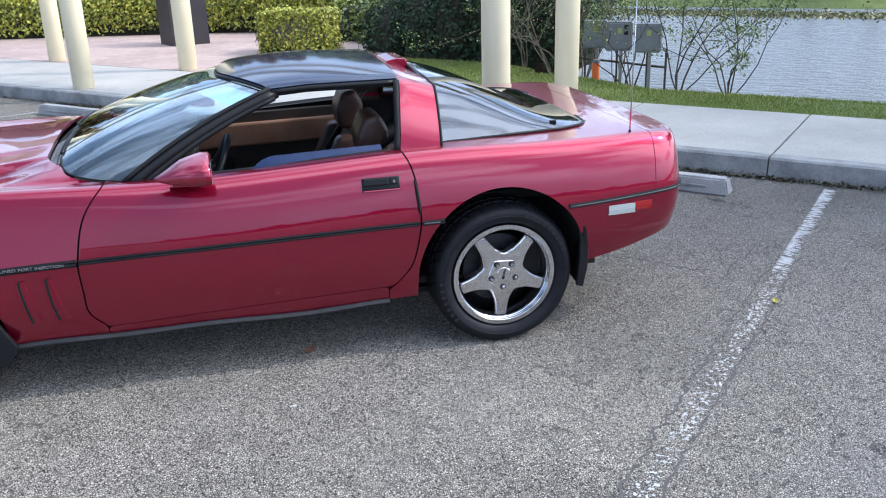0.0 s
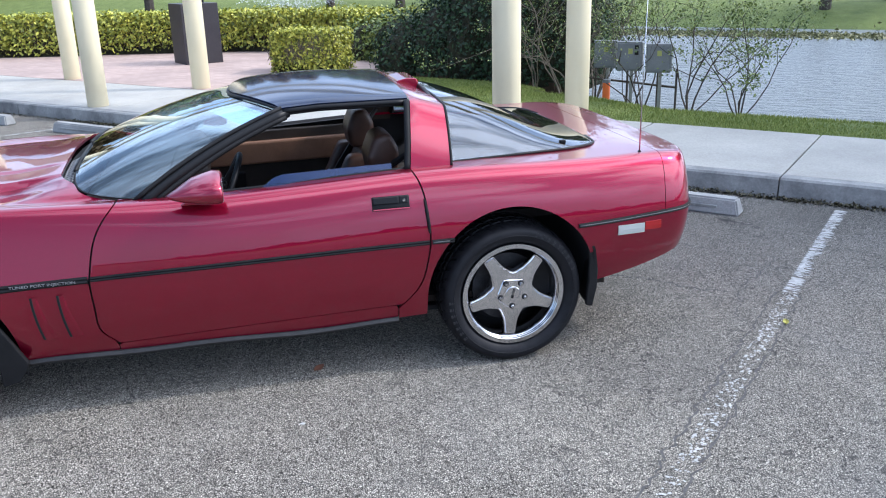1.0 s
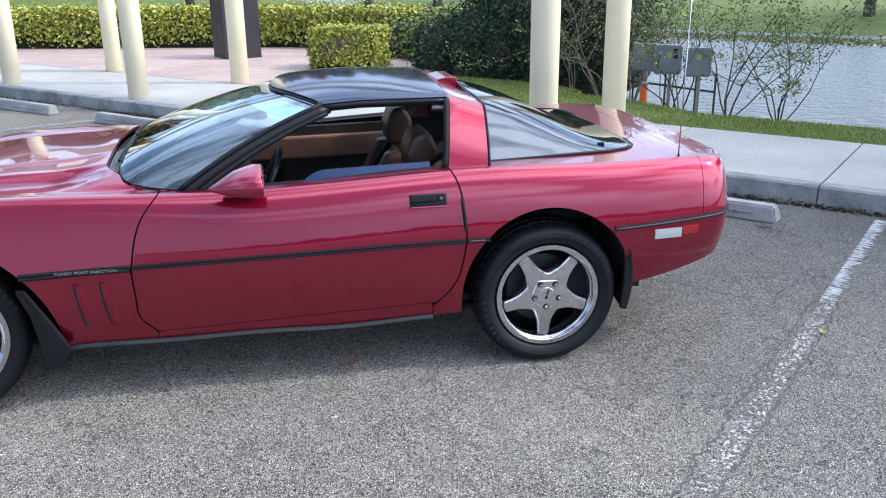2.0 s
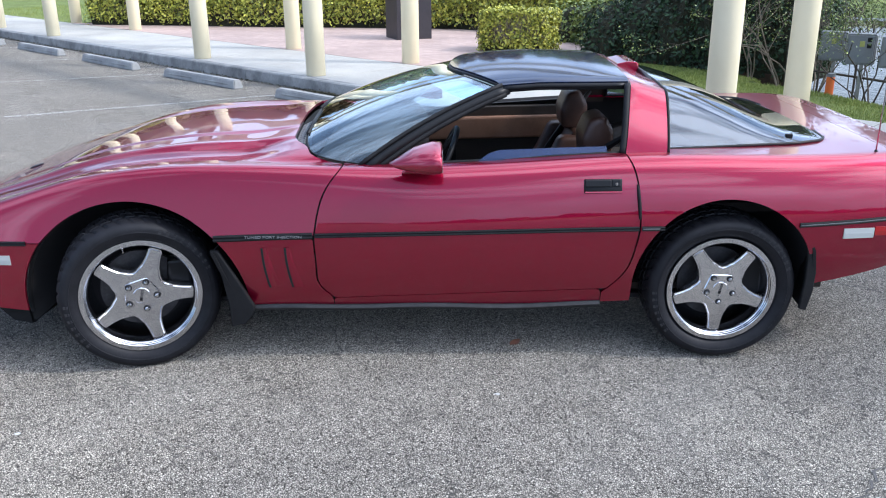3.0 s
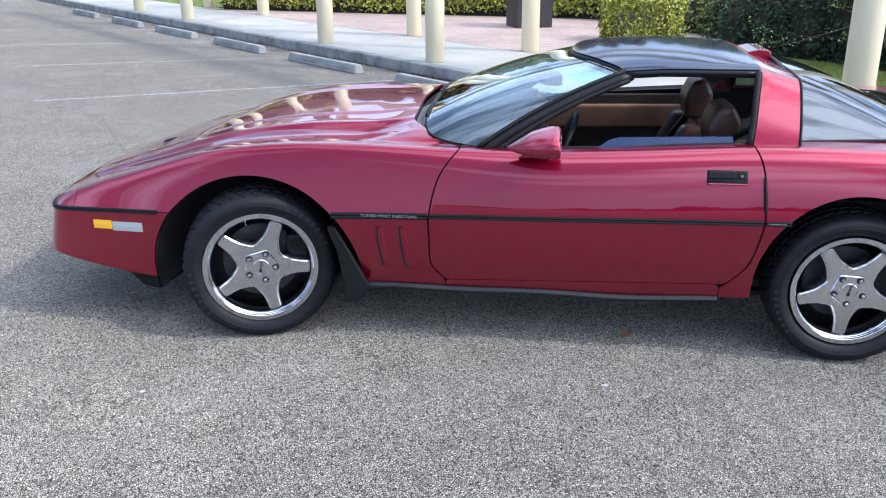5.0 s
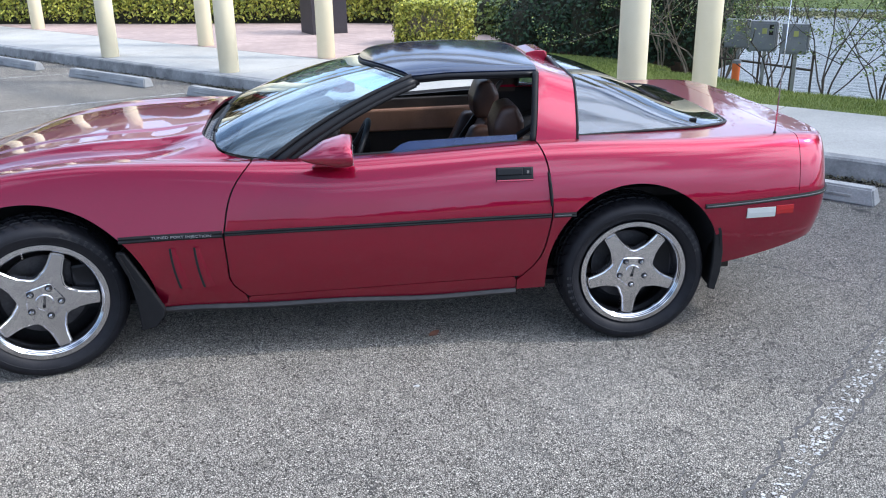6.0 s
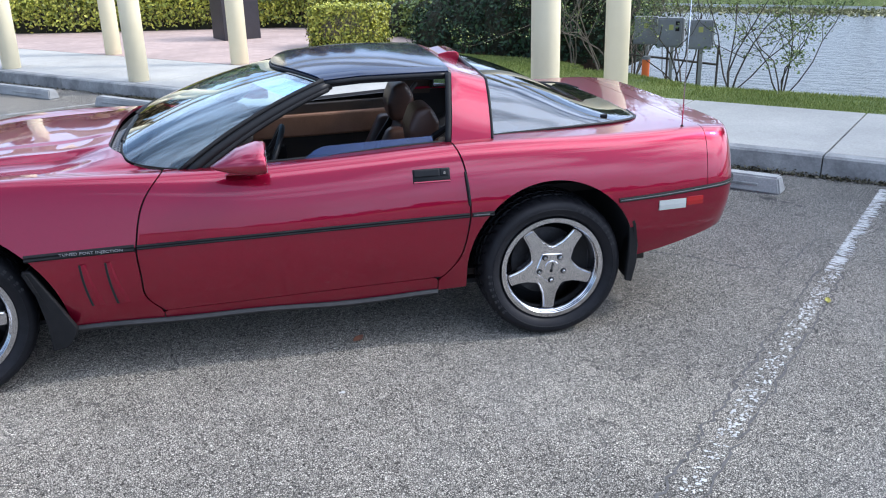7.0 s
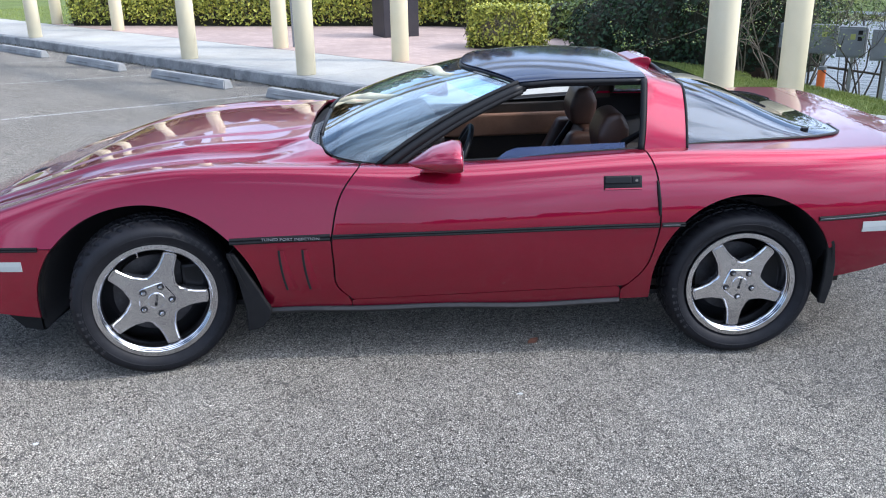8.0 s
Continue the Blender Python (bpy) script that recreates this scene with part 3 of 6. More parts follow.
def clip(verts, faces, rule):
    """Keeps what lies where rule(x, y, z) is above zero, cutting the faces that cross it."""
    verts = np.asarray(verts, float)
    d = rule(verts[:, 0], verts[:, 1], verts[:, 2])
    vs, made, out = [tuple(v) for v in verts], {}, []
    pos = d > 0
    for f in faces:
        n_in = sum(pos[i] for i in f)
        if n_in == len(f):
            out.append(f)
        elif n_in:
            g = []
            for a, b in zip(f, f[1:] + f[:1]):
                if pos[a]:
                    g.append(a)
                if pos[a] != pos[b]:
                    key = (a, b) if a < b else (b, a)
                    if key not in made:
                        t = d[key[0]] / (d[key[0]] - d[key[1]])
                        made[key] = len(vs)
                        vs.append(tuple(verts[key[0]] + t * (verts[key[1]] - verts[key[0]])))
                    g.append(made[key])
            if len(g) > 2:
                out.append(tuple(g))
    used = sorted({i for f in out for i in f})
    at = {i: k for k, i in enumerate(used)}
    return np.array([vs[i] for i in used]).reshape(-1, 3), [tuple(at[i] for i in f) for f in out]


def cut(*rules, verts=None, faces=None):
    v, f = (SKIN_V, SKIN_F) if verts is None else (verts, faces)
    for rule in rules:
        v, f = clip(v, f, rule)
    return v, f


def other_side(v, f):
    w = np.array(v)
    w[:, 1] = 2 * MID - w[:, 1]
    return w, [g[::-1] for g in f]


def both(v, f):
    w, g = other_side(v, f)
    n = len(v)
    vv, ff = np.concatenate([v, w]), list(f) + [tuple(i + n for i in h) for h in g]
    bm = bmesh.new()
    bv = [bm.verts.new(p) for p in vv]
    for h in ff:
        bm.faces.new([bv[i] for i in h])
    bmesh.ops.remove_doubles(bm, verts=bm.verts[:], dist=0.0005)
    return bm


car = holder("sports_car", label="red two-door hatchback sports car with black roof panel, parked on asphalt", category="car")


def skin(name, v, f, parent=None, label="", mat=None, thick=0.012):
    ob = from_arrays(name, v, f, mat or PAINT, parent or car, smooth=True)
    bmm = bmesh.new()
    bmm.from_mesh(ob.data)
    bmesh.ops.remove_doubles(bmm, verts=bmm.verts[:], dist=0.0003)
    bmm.to_mesh(ob.data)
    bmm.free()
    solidify(ob, thick)
    return tagged(ob, label)


GAP = 0.0035
x_front = spline([(0.24, -1.585), (0.302, -1.632), (0.345, -1.672), (0.44, -1.689), (0.565, -1.692), (0.664, -1.676), (0.76, -1.643), (0.83, -1.592), (0.875, -1.55), (1.2, -1.4)])
x_rear = spline([(0.24, -0.57), (0.334, -0.474), (0.394, -0.42), (0.505, -0.378), (0.624, -0.36), (0.73, -0.366), (0.82, -0.381), (0.87, -0.4), (0.93, -0.44)])
z_sill = line([(-1.9, 0.284), (-1.63, 0.292), (-0.47, 0.33), (0, 0.345)])
x_cowl = line([(0.05, -1.44), (0.085, -1.5), (0.1, -1.62), (0.125, -1.7), (0.155, -1.725), (0.2, -1.74), (0.28, -1.76), (0.36, -1.788), (0.83, -1.8)])
y_glass = line([(-0.5, 0.125), (-0.24, 0.135), (0.1, 0.175), (0.35, 0.222), (0.46, 0.272), (0.505, 0.32), (0.525, 0.375), (0.532, 0.48), (0.535, 0.65), (0.537, 0.83), (0.55, 3.0)])


def arch_front(x, y, z):
    dz = np.where(z > 0.28, (z - 0.28) / 0.45, (z - 0.28) * 0.3)
    return np.hypot((x + 2.452) / 0.468, dz) - 1


def arch_rear(x, y, z):
    dz = np.where(z > 0.35, (z - 0.35) / 0.373, 0)
    return np.hypot(x / 0.374, dz) - 1


def above(x, y, z):
    return z - z_mould(x) - 0.002


def below(x, y, z):
    return z_mould(x) - 0.002 - z


# hood, which takes in the tops of the front wings
def hood_back(x, y, z):
    wing = x_front(z) - GAP - x
    top = x_cowl(y) + 0.006 - 0.03 * smooth(y, 0.2, 0.3) - x
    return np.minimum(np.where(y < 0.05, 1, top), wing)


v, f = cut(above, arch_front, lambda x, y, z: x + 3.272 - 0.0016 + 0 * z, hood_back)
bm = both(v, f)
hood = part("hood", bm, PAINT, car, "red clamshell hood with raised centre", smooth=True)
solidify(hood, 0.012)

bx = -3.2
badge_bm = lathe_bm([(0.0, 0.004), (0.03, 0.003), (0.036, 0.0)], 28, "z")
slope = math.atan2(float(z_mid(bx + 0.02) - z_mid(bx - 0.02)), 0.04)
bmesh.ops.transform(badge_bm, matrix=Matrix.Translation((bx, MID, float(z_mid(bx)) + 0.002)) @ Matrix.Rotation(-slope, 4, "Y"), verts=badge_bm.verts[:])
part("nose_badge", badge_bm, SATIN_BLACK, hood, "small round dark badge on the nose", True)

# bumper covers
v, f = cut(lambda x, y, z: np.maximum(-3.272 - 0.0016 - x, np.minimum(below(x, y, z), -2.45 - x)), arch_front)
front_bumper = part("front_bumper", both(v, f), PAINT, car, smooth=True)
solidify(front_bumper, 0.012)
v, f = cut(lambda x, y, z: np.maximum(x - 0.702 - 0.0014, np.minimum(below(x, y, z), x - 0.15)), arch_rear)
rear_bumper = part("rear_bumper", both(v, f), PAINT, car, smooth=True)
solidify(rear_bumper, 0.012)


def wing_rule(x, y, z):
    return np.minimum(below(x, y, z), np.minimum(x + 2.4, np.where(z > z_sill(x) - 0.004, x_front(z), -1.626) - GAP - x))


fender_skin = cut(wing_rule, arch_front)


def door_rule(x, y, z):
    return np.minimum(np.minimum(x - x_front(z) - GAP, x_rear(z) - GAP - x), np.minimum(z - z_sill(x) - 0.0016, 0.098 - y))


door_skin = cut(door_rule)


def quarter_rule(x, y, z):
    hind = np.where(z > z_sill(x) - 0.004, x_rear(z), -0.5) + GAP
    low = np.where(x > 0.1, above(x, y, z) + 0.004, 1)
    return np.minimum(np.minimum(x - hind, 0.702 - 0.0014 - x), np.minimum(low, y_glass(x) - y))


quarter_skin = cut(quarter_rule, arch_rear)
rocker_skin = cut(lambda x, y, z: np.minimum(np.minimum(z_sill(x) - 0.001 - z, x + 1.6255), -0.5006 - x))
for side in (0, 1):
    turn_over = (lambda s: other_side(*s)) if side else (lambda s: s)
    fender = skin("front_fender", *turn_over(fender_skin))
    door = skin("door", *turn_over(cut(lambda x, y, z: 0.832 - z, verts=door_skin[0], faces=door_skin[1]) if side else door_skin))
    quarter = skin("rear_quarter_panel", *turn_over(quarter_skin))
    rocker = skin("rocker_panel", *turn_over(rocker_skin))
    if not side:
        near_fender, near_door, near_quarter, near_rocker = fender, door, quarter, rocker

# dark shell just inside the panels, seen in their gaps and wheel wells
shell_v = SKIN_V.copy()
depth = np.minimum(0.02, np.maximum(0, MID - shell_v[:, 1]))
shell_v[:, 1] += depth
shell_v[:, 2] -= np.where(shell_v[:, 1] > 0.06, 0.018, 0.002)
shell_v[:, 0] = np.clip(shell_v[:, 0], NOSE + 0.02, TAIL - 0.02)


def shell_rule(x, y, z):
    cabin = np.minimum(np.minimum(x - x_cowl(y) + 0.25, 0.62 - x), y - 0.11)
    return -cabin


v, f = cut(arch_front, arch_rear, shell_rule, verts=shell_v, faces=SKIN_F)
part("inner_shell", both(v, f), UNDER, car, smooth=True)
bm = box_bm((3.0, 1.4, 0.02), (-1.35, MID, 0.235))
part("floor_pan", bm, UNDER, car)


def well(cx, cz, r, name):
    """A dark wheel-house liner, open downwards."""
    for y0, y1 in ((0.0, 0.36), (2 * MID, 2 * MID - 0.36)):
        bm = bmesh.new()
        rows = []
        for y in (y0, y1):
            rows.append([bm.verts.new((cx + r * math.cos(a), y, max(cz + r * math.sin(a), 0.2))) for a in np.linspace(-0.3, math.pi + 0.3, 30)])
        for k in range(29):
            bm.faces.new((rows[0][k], rows[0][k + 1], rows[1][k + 1], rows[1][k]))
        bm.faces.new(rows[1])
        part(name, bm, UNDER, car, smooth=True)


well(-2.452, 0.28, 0.475, "front_wheel_well")
well(0.0, 0.35, 0.385, "rear_wheel_well")


# ---- side mouldings, vents, handle, lamps ----
def side_y(x, z):
    """The skin's y at a height on the near side."""
    w = float(half_width(x))
    ym, zm, zs, zb = MID - w, float(z_mould(x)), float(z_crest(x)), float(z_low(x))
    if z <= zm:
        return ym + 0.06 * min(1, ((zm - z) / (zm - zb))) ** 2
    k = min(1, (z - zm) / (zs - zm))
    n, lean = shoulder(x)
    s = k ** (n / 2)
    return ym + 0.135 * (lean * k + (1 - lean) * (1 - max(0.0, 1 - s * s) ** (1 / n)))


def moulding(x0, x1, parent, half=0.0092, proud=0.008, shift=0.0, insert=False):
    bm = bmesh.new()
    rings = []
    for x in np.linspace(x0, x1, max(6, int((x1 - x0) / 0.015))):
        z, w = float(z_mould(x)) + shift, float(half_width(x))
        y = MID - w
        slope = (float(half_width(x + 0.002)) - float(half_width(x - 0.002))) / 0.004
        nrm = Vector((-slope, -1, 0)).normalized()
        c = Vector((x, y, z))
        pts = [c + nrm * -0.006 + Vector((0, 0, -half)), c + nrm * proud * 0.7 + Vector((0, 0, -half)), c + nrm * proud + Vector((0, 0, -half * 0.55)), c + nrm * (proud * 0.6), c + nrm * proud + Vector((0, 0, half * 0.55)), c + nrm * proud * 0.7 + Vector((0, 0, half)), c + nrm * -0.006 + Vector((0, 0, half))]
        rings.append([bm.verts.new(p) for p in pts])
    for a, b in zip(rings, rings[1:]):
        for k in range(len(a) - 1):
            bm.faces.new((a[k], a[k + 1], b[k + 1], b[k]))
    bm.faces.new(rings[0])
    bm.faces.new(rings[-1][::-1])
    bmesh.ops.recalc_face_normals(bm, faces=bm.faces[:])
    strip = part("side_moulding", bm, BLACK_TRIM, parent, "ribbed black rubber strip")
    if insert:
        line_pts = []
        for x in np.linspace(x0 + 0.004, x1 - 0.02, max(6, int((x1 - x0) / 0.03))):
            line_pts.append((x, MID - float(half_width(x)) - proud * 0.55, float(z_mould(x)) + shift))
        part("moulding_insert", tube_bm(line_pts, 0.0034, 6), GREY_RUBBER, strip, "dull grey centre line", True)


moulding(-3.51, -2.87, front_bumper)
moulding(-2.1, -1.697, near_fender, 0.013, 0.009)
moulding(-1.686, -0.366, near_door)
moulding(-0.355, -0.262, near_quarter, insert=True)
moulding(0.285, 0.882, rear_bumper, insert=True)


def raised_text(words, size, place, turn, mat, parent, name):
    cu = bpy.data.curves.new(name, "FONT")
    cu.body, cu.size, cu.extrude, cu.align_x, cu.align_y = words, size, 0.0008, "CENTER", "CENTER"
    tmp = bpy.data.objects.new(name, cu)
    scene.collection.objects.link(tmp)
    me = bpy.data.meshes.new_from_object(tmp.evaluated_get(bpy.context.evaluated_depsgraph_get()))
    bpy.data.objects.remove(tmp)
    me.materials.clear()
    me.materials.append(mat)
    ob = new(name, me)
    ob.parent = parent
    ob.matrix_world = Matrix.Translation(place) @ turn
    return ob


zt = float(z_mould(-1.86))
lettering = raised_text("TUNED PORT INJECTION", 0.015, (-1.855, MID - float(half_width(-1.855)) - 0.0105, zt + 0.001), Euler((radians(90), 0, radians(-0.2))).to_matrix().to_4x4() @ Matrix.Diagonal((1.38, 1, 1, 1)), WHITE_MARK, near_fender, "lettering")

for x0 in (-1.905, -1.81):
    bm = bmesh.new()
    top_z, low_z = 0.535, 0.352
    rows = []
    for k in range(9):
        t = k / 8
        z = top_z + (low_z - top_z) * t
        x = x0 + 0.018 * t * t + 0.002 * t
        y = side_y(x, z)
        rows.append([bm.verts.new(p) for p in ((x - 0.007, y - 0.0025, z), (x + 0.004, y - 0.006, z), (x + 0.016 + 0.01 * t, y - 0.004, z), (x + 0.02 + 0.03 * t, y + 0.002, z))])
    for a, b in zip(rows, rows[1:]):
        for k in range(3):
            bm.faces.new((a[k], b[k], b[k + 1], a[k + 1]))
    vent = part("fender_vent", bm, PAINT, near_fender, smooth=False)
    bm = bmesh.new()
    rows = []
    for k in range(9):
        t = k / 8
        z = top_z + (low_z - top_z) * t
        x = x0 + 0.018 * t * t
        y = side_y(x, z)
        rows.append([bm.verts.new((x - 0.006, y - 0.0044, z)), bm.verts.new((x + 0.003, y - 0.0078, z))])
    for a, b in zip(rows, rows[1:]):
        bm.faces.new((a[0], b[0], b[1], a[1]))
    solidify(part("vent_slot", bm, UNDER, near_fender, "dark vertical slot"), 0.002)

hy = side_y(-0.515, 0.78)
tilt = Matrix.Rotation(-math.atan2(side_y(-0.515, 0.806) - side_y(-0.515, 0.748), 0.058), 4, "X")
handle = part("door_handle", box_bm((0.154, 0.012, 0.058), (-0.515, hy + 0.001, 0.777), 0.004, turn=tilt), SATIN_BLACK, near_door, "black flush door handle", True)
part("handle_bar", box_bm((0.106, 0.016, 0.03), tuple(Vector((-0.536, hy + 0.001, 0.777)) + tilt @ Vector((0, -0.003, 0.011))), 0.004, turn=tilt), SATIN_BLACK, handle)
part("lock_plate", box_bm((0.034, 0.014, 0.03), tuple(Vector((-0.462, hy + 0.001, 0.777)) + tilt @ Vector((0, -0.002, 0.011))), 0.003, turn=tilt), SATIN_BLACK, handle)
part("recess_lip", box_bm((0.15, 0.01, 0.007), tuple(Vector((-0.515, hy + 0.001, 0.777)) + tilt @ Vector((0, -0.004, -0.025))), 0.002, turn=tilt), PAINT, handle)
part("lock", lathe_bm([(0.0, -0.012), (0.006, -0.012), (0.007, -0.006), (0.007, 0.0)], 16, "y", tuple(Vector((-0.462, hy + 0.001, 0.777)) + tilt @ Vector((0, -0.002, 0.011)))), CHROME, handle, "chrome lock barrel")

# edge guard on the door's rear edge
pts = [(float(x_rear(z)) - 0.004, side_y(float(x_rear(z)), z) - 0.004, z) for z in np.linspace(0.645, 0.785, 9)]
part("edge_guard", tube_bm(pts, [0.004, 0.006, 0.007, 0.007, 0.007, 0.007, 0.006, 0.005, 0.003]), BLACK_TRIM, near_door, "black door-edge guard")


def lamp(name, x0, x1, z0, z1, mat, parent, label):
    bm = bmesh.new()
    n = 6
    cols = []
    for x in np.linspace(x0, x1, n):
        y = side_y(float(x), (z0 + z1) / 2) - 0.004
        cols.append([bm.verts.new((x, y + 0.012, z0)), bm.verts.new((x, y, z0 + 0.003)), bm.verts.new((x, y - 0.0015, (z0 + z1) / 2)), bm.verts.new((x, y, z1 - 0.003)), bm.verts.new((x, y + 0.012, z1))])
    for a, b in zip(cols, cols[1:]):
        for k in range(4):
            bm.faces.new((a[k], b[k], b[k + 1], a[k + 1]))
    bm.faces.new(cols[0])
    bm.faces.new(cols[-1][::-1])
    bmesh.ops.recalc_face_normals(bm, faces=bm.faces[:])
    return part(name, bm, mat, parent, label)


lamp("marker_lamp", -3.178, -3.09, 0.472, 0.517, AMBER, front_bumper, "amber side marker lens")
lamp("cornering_lamp", -3.087, -2.946, 0.466, 0.513, CLEAR_LENS, front_bumper, "clear ribbed cornering lens")
lamp("cornering_lamp", 0.472, 0.6, 0.552, 0.6, CLEAR_LENS, rear_bumper, "clear ribbed side lens")
lamp("marker_lamp", 0.603, 0.682, 0.562, 0.604, RED_LENS, rear_bumper, "red side marker lens")

# black sill strip, chin flap and mud flaps
bm = bmesh.new()
rings = []
for x in np.linspace(-2.04, -0.5, 24):
    zb = float(z_low(x)) + 0.004 * math.sin(x * 9)
    y = MID - float(half_width(x)) + 0.062
    rings.append([bm.verts.new(p) for p in ((x, y + 0.03, zb + 0.01), (x, y - 0.01, zb + 0.002), (x, y - 0.018, zb - 0.01), (x, y - 0.008, zb - 0.024), (x, y + 0.03, zb - 0.022))])
for a, b in zip(rings, rings[1:]):
    for k in range(4):
        bm.faces.new((a[k], a[k + 1], b[k + 1], b[k]))
bm.faces.new(rings[0])
bm.faces.new(rings[-1][::-1])
bmesh.ops.recalc_face_normals(bm, faces=bm.faces[:])
part("sill_strip", bm, SILL_RUBBER, near_rocker, "black rubber sill strip")


def flap(name, outline, thick=0.012, bow=0.05, label="", tilt=0.0, y0=-0.05, y1=0.24):
    """A rubber flap hung across behind a wheel; outline gives its edge line (x, z) on the outer side."""
    bm = bmesh.new()
    rows = []
    for j in range(7):
        t = j / 6
        y = y0 + (y1 - y0) * t
        rows.append([bm.verts.new((x + bow * t * t + tilt * t, y + inset, z)) for x, z, inset in outline])
    for a, b in zip(rows, rows[1:]):
        for k in range(len(outline) - 1):
            bm.faces.new((a[k], b[k], b[k + 1], a[k + 1]))
    ob = part(name, bm, BLACK_TRIM, car, label, True)
    solidify(ob, thick, 0.0)
    return ob


flap("front_mud_flap", [(-2.112, 0.52, 0.0), (-2.085, 0.45, 0.0), (-2.05, 0.36, 0.01), (-2.02, 0.28, 0.02), (-2.03, 0.2, 0.03)], label="grey-black rubber mud flap", y0=-0.07)
flap("rear_mud_flap", [(0.338, 0.56, 0.0), (0.365, 0.5, 0.0), (0.378, 0.42, 0.005), (0.376, 0.33, 0.01), (0.36, 0.235, 0.02)], label="grey-black rubber mud flap", y0=-0.06)
bm = prism_bm([(-2.122, 0.525), (-2.088, 0.522), (-2.022, 0.4), (-1.955, 0.272), (-1.965, 0.24), (-2.0, 0.195), (-2.06, 0.182), (-2.062, 0.28), (-2.085, 0.42)], -0.06, -0.035, "y", 0.005)
part("flap_edge", bm, BLACK_TRIM, car, "scuffed grey mud flap edge")
bm = prism_bm([(0.326, 0.552), (0.35, 0.548), (0.376, 0.49), (0.388, 0.4), (0.385, 0.32), (0.366, 0.232), (0.335, 0.24), (0.345, 0.36), (0.345, 0.46)], -0.055, -0.035, "y", 0.005)
part("flap_edge", bm, BLACK_TRIM, car, "scuffed grey mud flap edge")
flap("chin_flap", [(-2.99, 0.26, 0.02), (-2.965, 0.21, 0.02), (-2.945, 0.165, 0.03)], label="black rubber air dam flap", y0=0.02, y1=0.4)
bm = prism_bm([(-3.14, 0.31), (-2.95, 0.25), (-2.945, 0.17), (-3.02, 0.185)], 0.03, 0.045, "y")
part("air_dam", bm, BLACK_TRIM, car, "black plastic air dam")
# liner edges round the front wheel opening
pts = [(-2.452 + 0.472 * math.cos(a), side_y(-2.452 + 0.46 * math.cos(a), 0.3) + 0.025, 0.28 + 0.452 * math.sin(a)) for a in np.linspace(-0.12, math.pi + 0.1, 30)]
part("arch_lip", tube_bm(pts, 0.01, 6), BLACK_TRIM, near_fender, "black wheel arch edge")


# ---- glasshouse ----
def patch(fn, nu, nv):
    verts = [fn(i / nu, j / nv) for i in range(nu + 1) for j in range(nv + 1)]
    faces = [(i * (nv + 1) + j, (i + 1) * (nv + 1) + j, (i + 1) * (nv + 1) + j + 1, i * (nv + 1) + j + 1) for i in range(nu) for j in range(nv)]
    return verts, faces


ROOF_HALF = 0.545
roof_mid = spline([(-1.2, 1.126), (-1.1, 1.157), (-0.95, 1.183), (-0.8, 1.192), (-0.6, 1.19), (-0.4, 1.17), (-0.2, 1.14)])


def roof_front(k):
    return -0.912 - 0.205 * (1 - k * k)


def roof_z(x, k):
    side = 1.148 - 0.02 * min(1.0, max(0.0, (-0.75 - x)) / 0.3)
    return side + (float(roof_mid(x)) - side) * (1 - abs(k) ** 2.6)


SCREEN_LOW = [(0.0, -1.49, 0.09, 0.848), (0.1, -1.6, 0.098, 0.862), (0.2, -1.685, 0.127, 0.88), (0.3, -1.72, 0.18, 0.896), (0.45, -1.742, 0.3, 0.915), (0.7, -1.754, 0.55, 0.935), (1.0, -1.758, 0.83, 0.942)]
low_x, low_y, low_z = (spline([(p[0], p[i]) for p in SCREEN_LOW]) for i in (1, 2, 3))
top_share = spline([(0.0, 0.0), (0.1, 0.04), (0.2, 0.12), (0.3, 0.22), (0.45, 0.4), (0.7, 0.7), (1.0, 1.0)])


def screen_low(k):
    """The windscreen's lower edge, k from -1 (driver's side) to 1."""
    e = 1 - abs(k)
    y = float(low_y(e))
    return Vector((float(low_x(e)), y if k <= 0 else 2 * MID - y, float(low_z(e))))


def screen_top(k):
    e = float(top_share(1 - abs(k)))
    q = (1 - e) * (1 if k > 0 else -1)
    x = roof_front(q)
    return Vector((x - 0.004, MID + (ROOF_HALF - 0.006) * q, roof_z(x, q) - 0.01))


def screen(s, t):
    k = 2 * s - 1
    a, b = screen_low(k), screen_top(k)
    p = a.lerp(b, t)
    bow = 4 * t * (1 - t)
    return tuple(p + Vector((-0.012, 0, 0.02)) * bow)


v, f = patch(screen, 64, 16)
glass = from_arrays("windscreen", v, f, CLEAR_GLASS, car, True)
solidify(glass, 0.005, 0.0)
tagged(glass, "clear raked windscreen")
glass.visible_shadow = False

# dark sunshade band under the top of the windscreen
v, f = patch(lambda s, t: tuple(Vector(screen(s, 0.8 + 0.2 * t)) + Vector((0.012, 0, -0.012))), 64, 4)
from_arrays("sunshade_band", v, f, SIDE_GLASS, glass, True).visible_shadow = False


def roof(s, t):
    k = 2 * s - 1
    x0 = roof_front(k)
    x = x0 + (-0.372 - x0) * t
    edge = min(1.0, (1 - abs(k)) / 0.06)
    return (x, MID + ROOF_HALF * k, roof_z(x, k) - 0.008 * (1 - edge) ** 2)


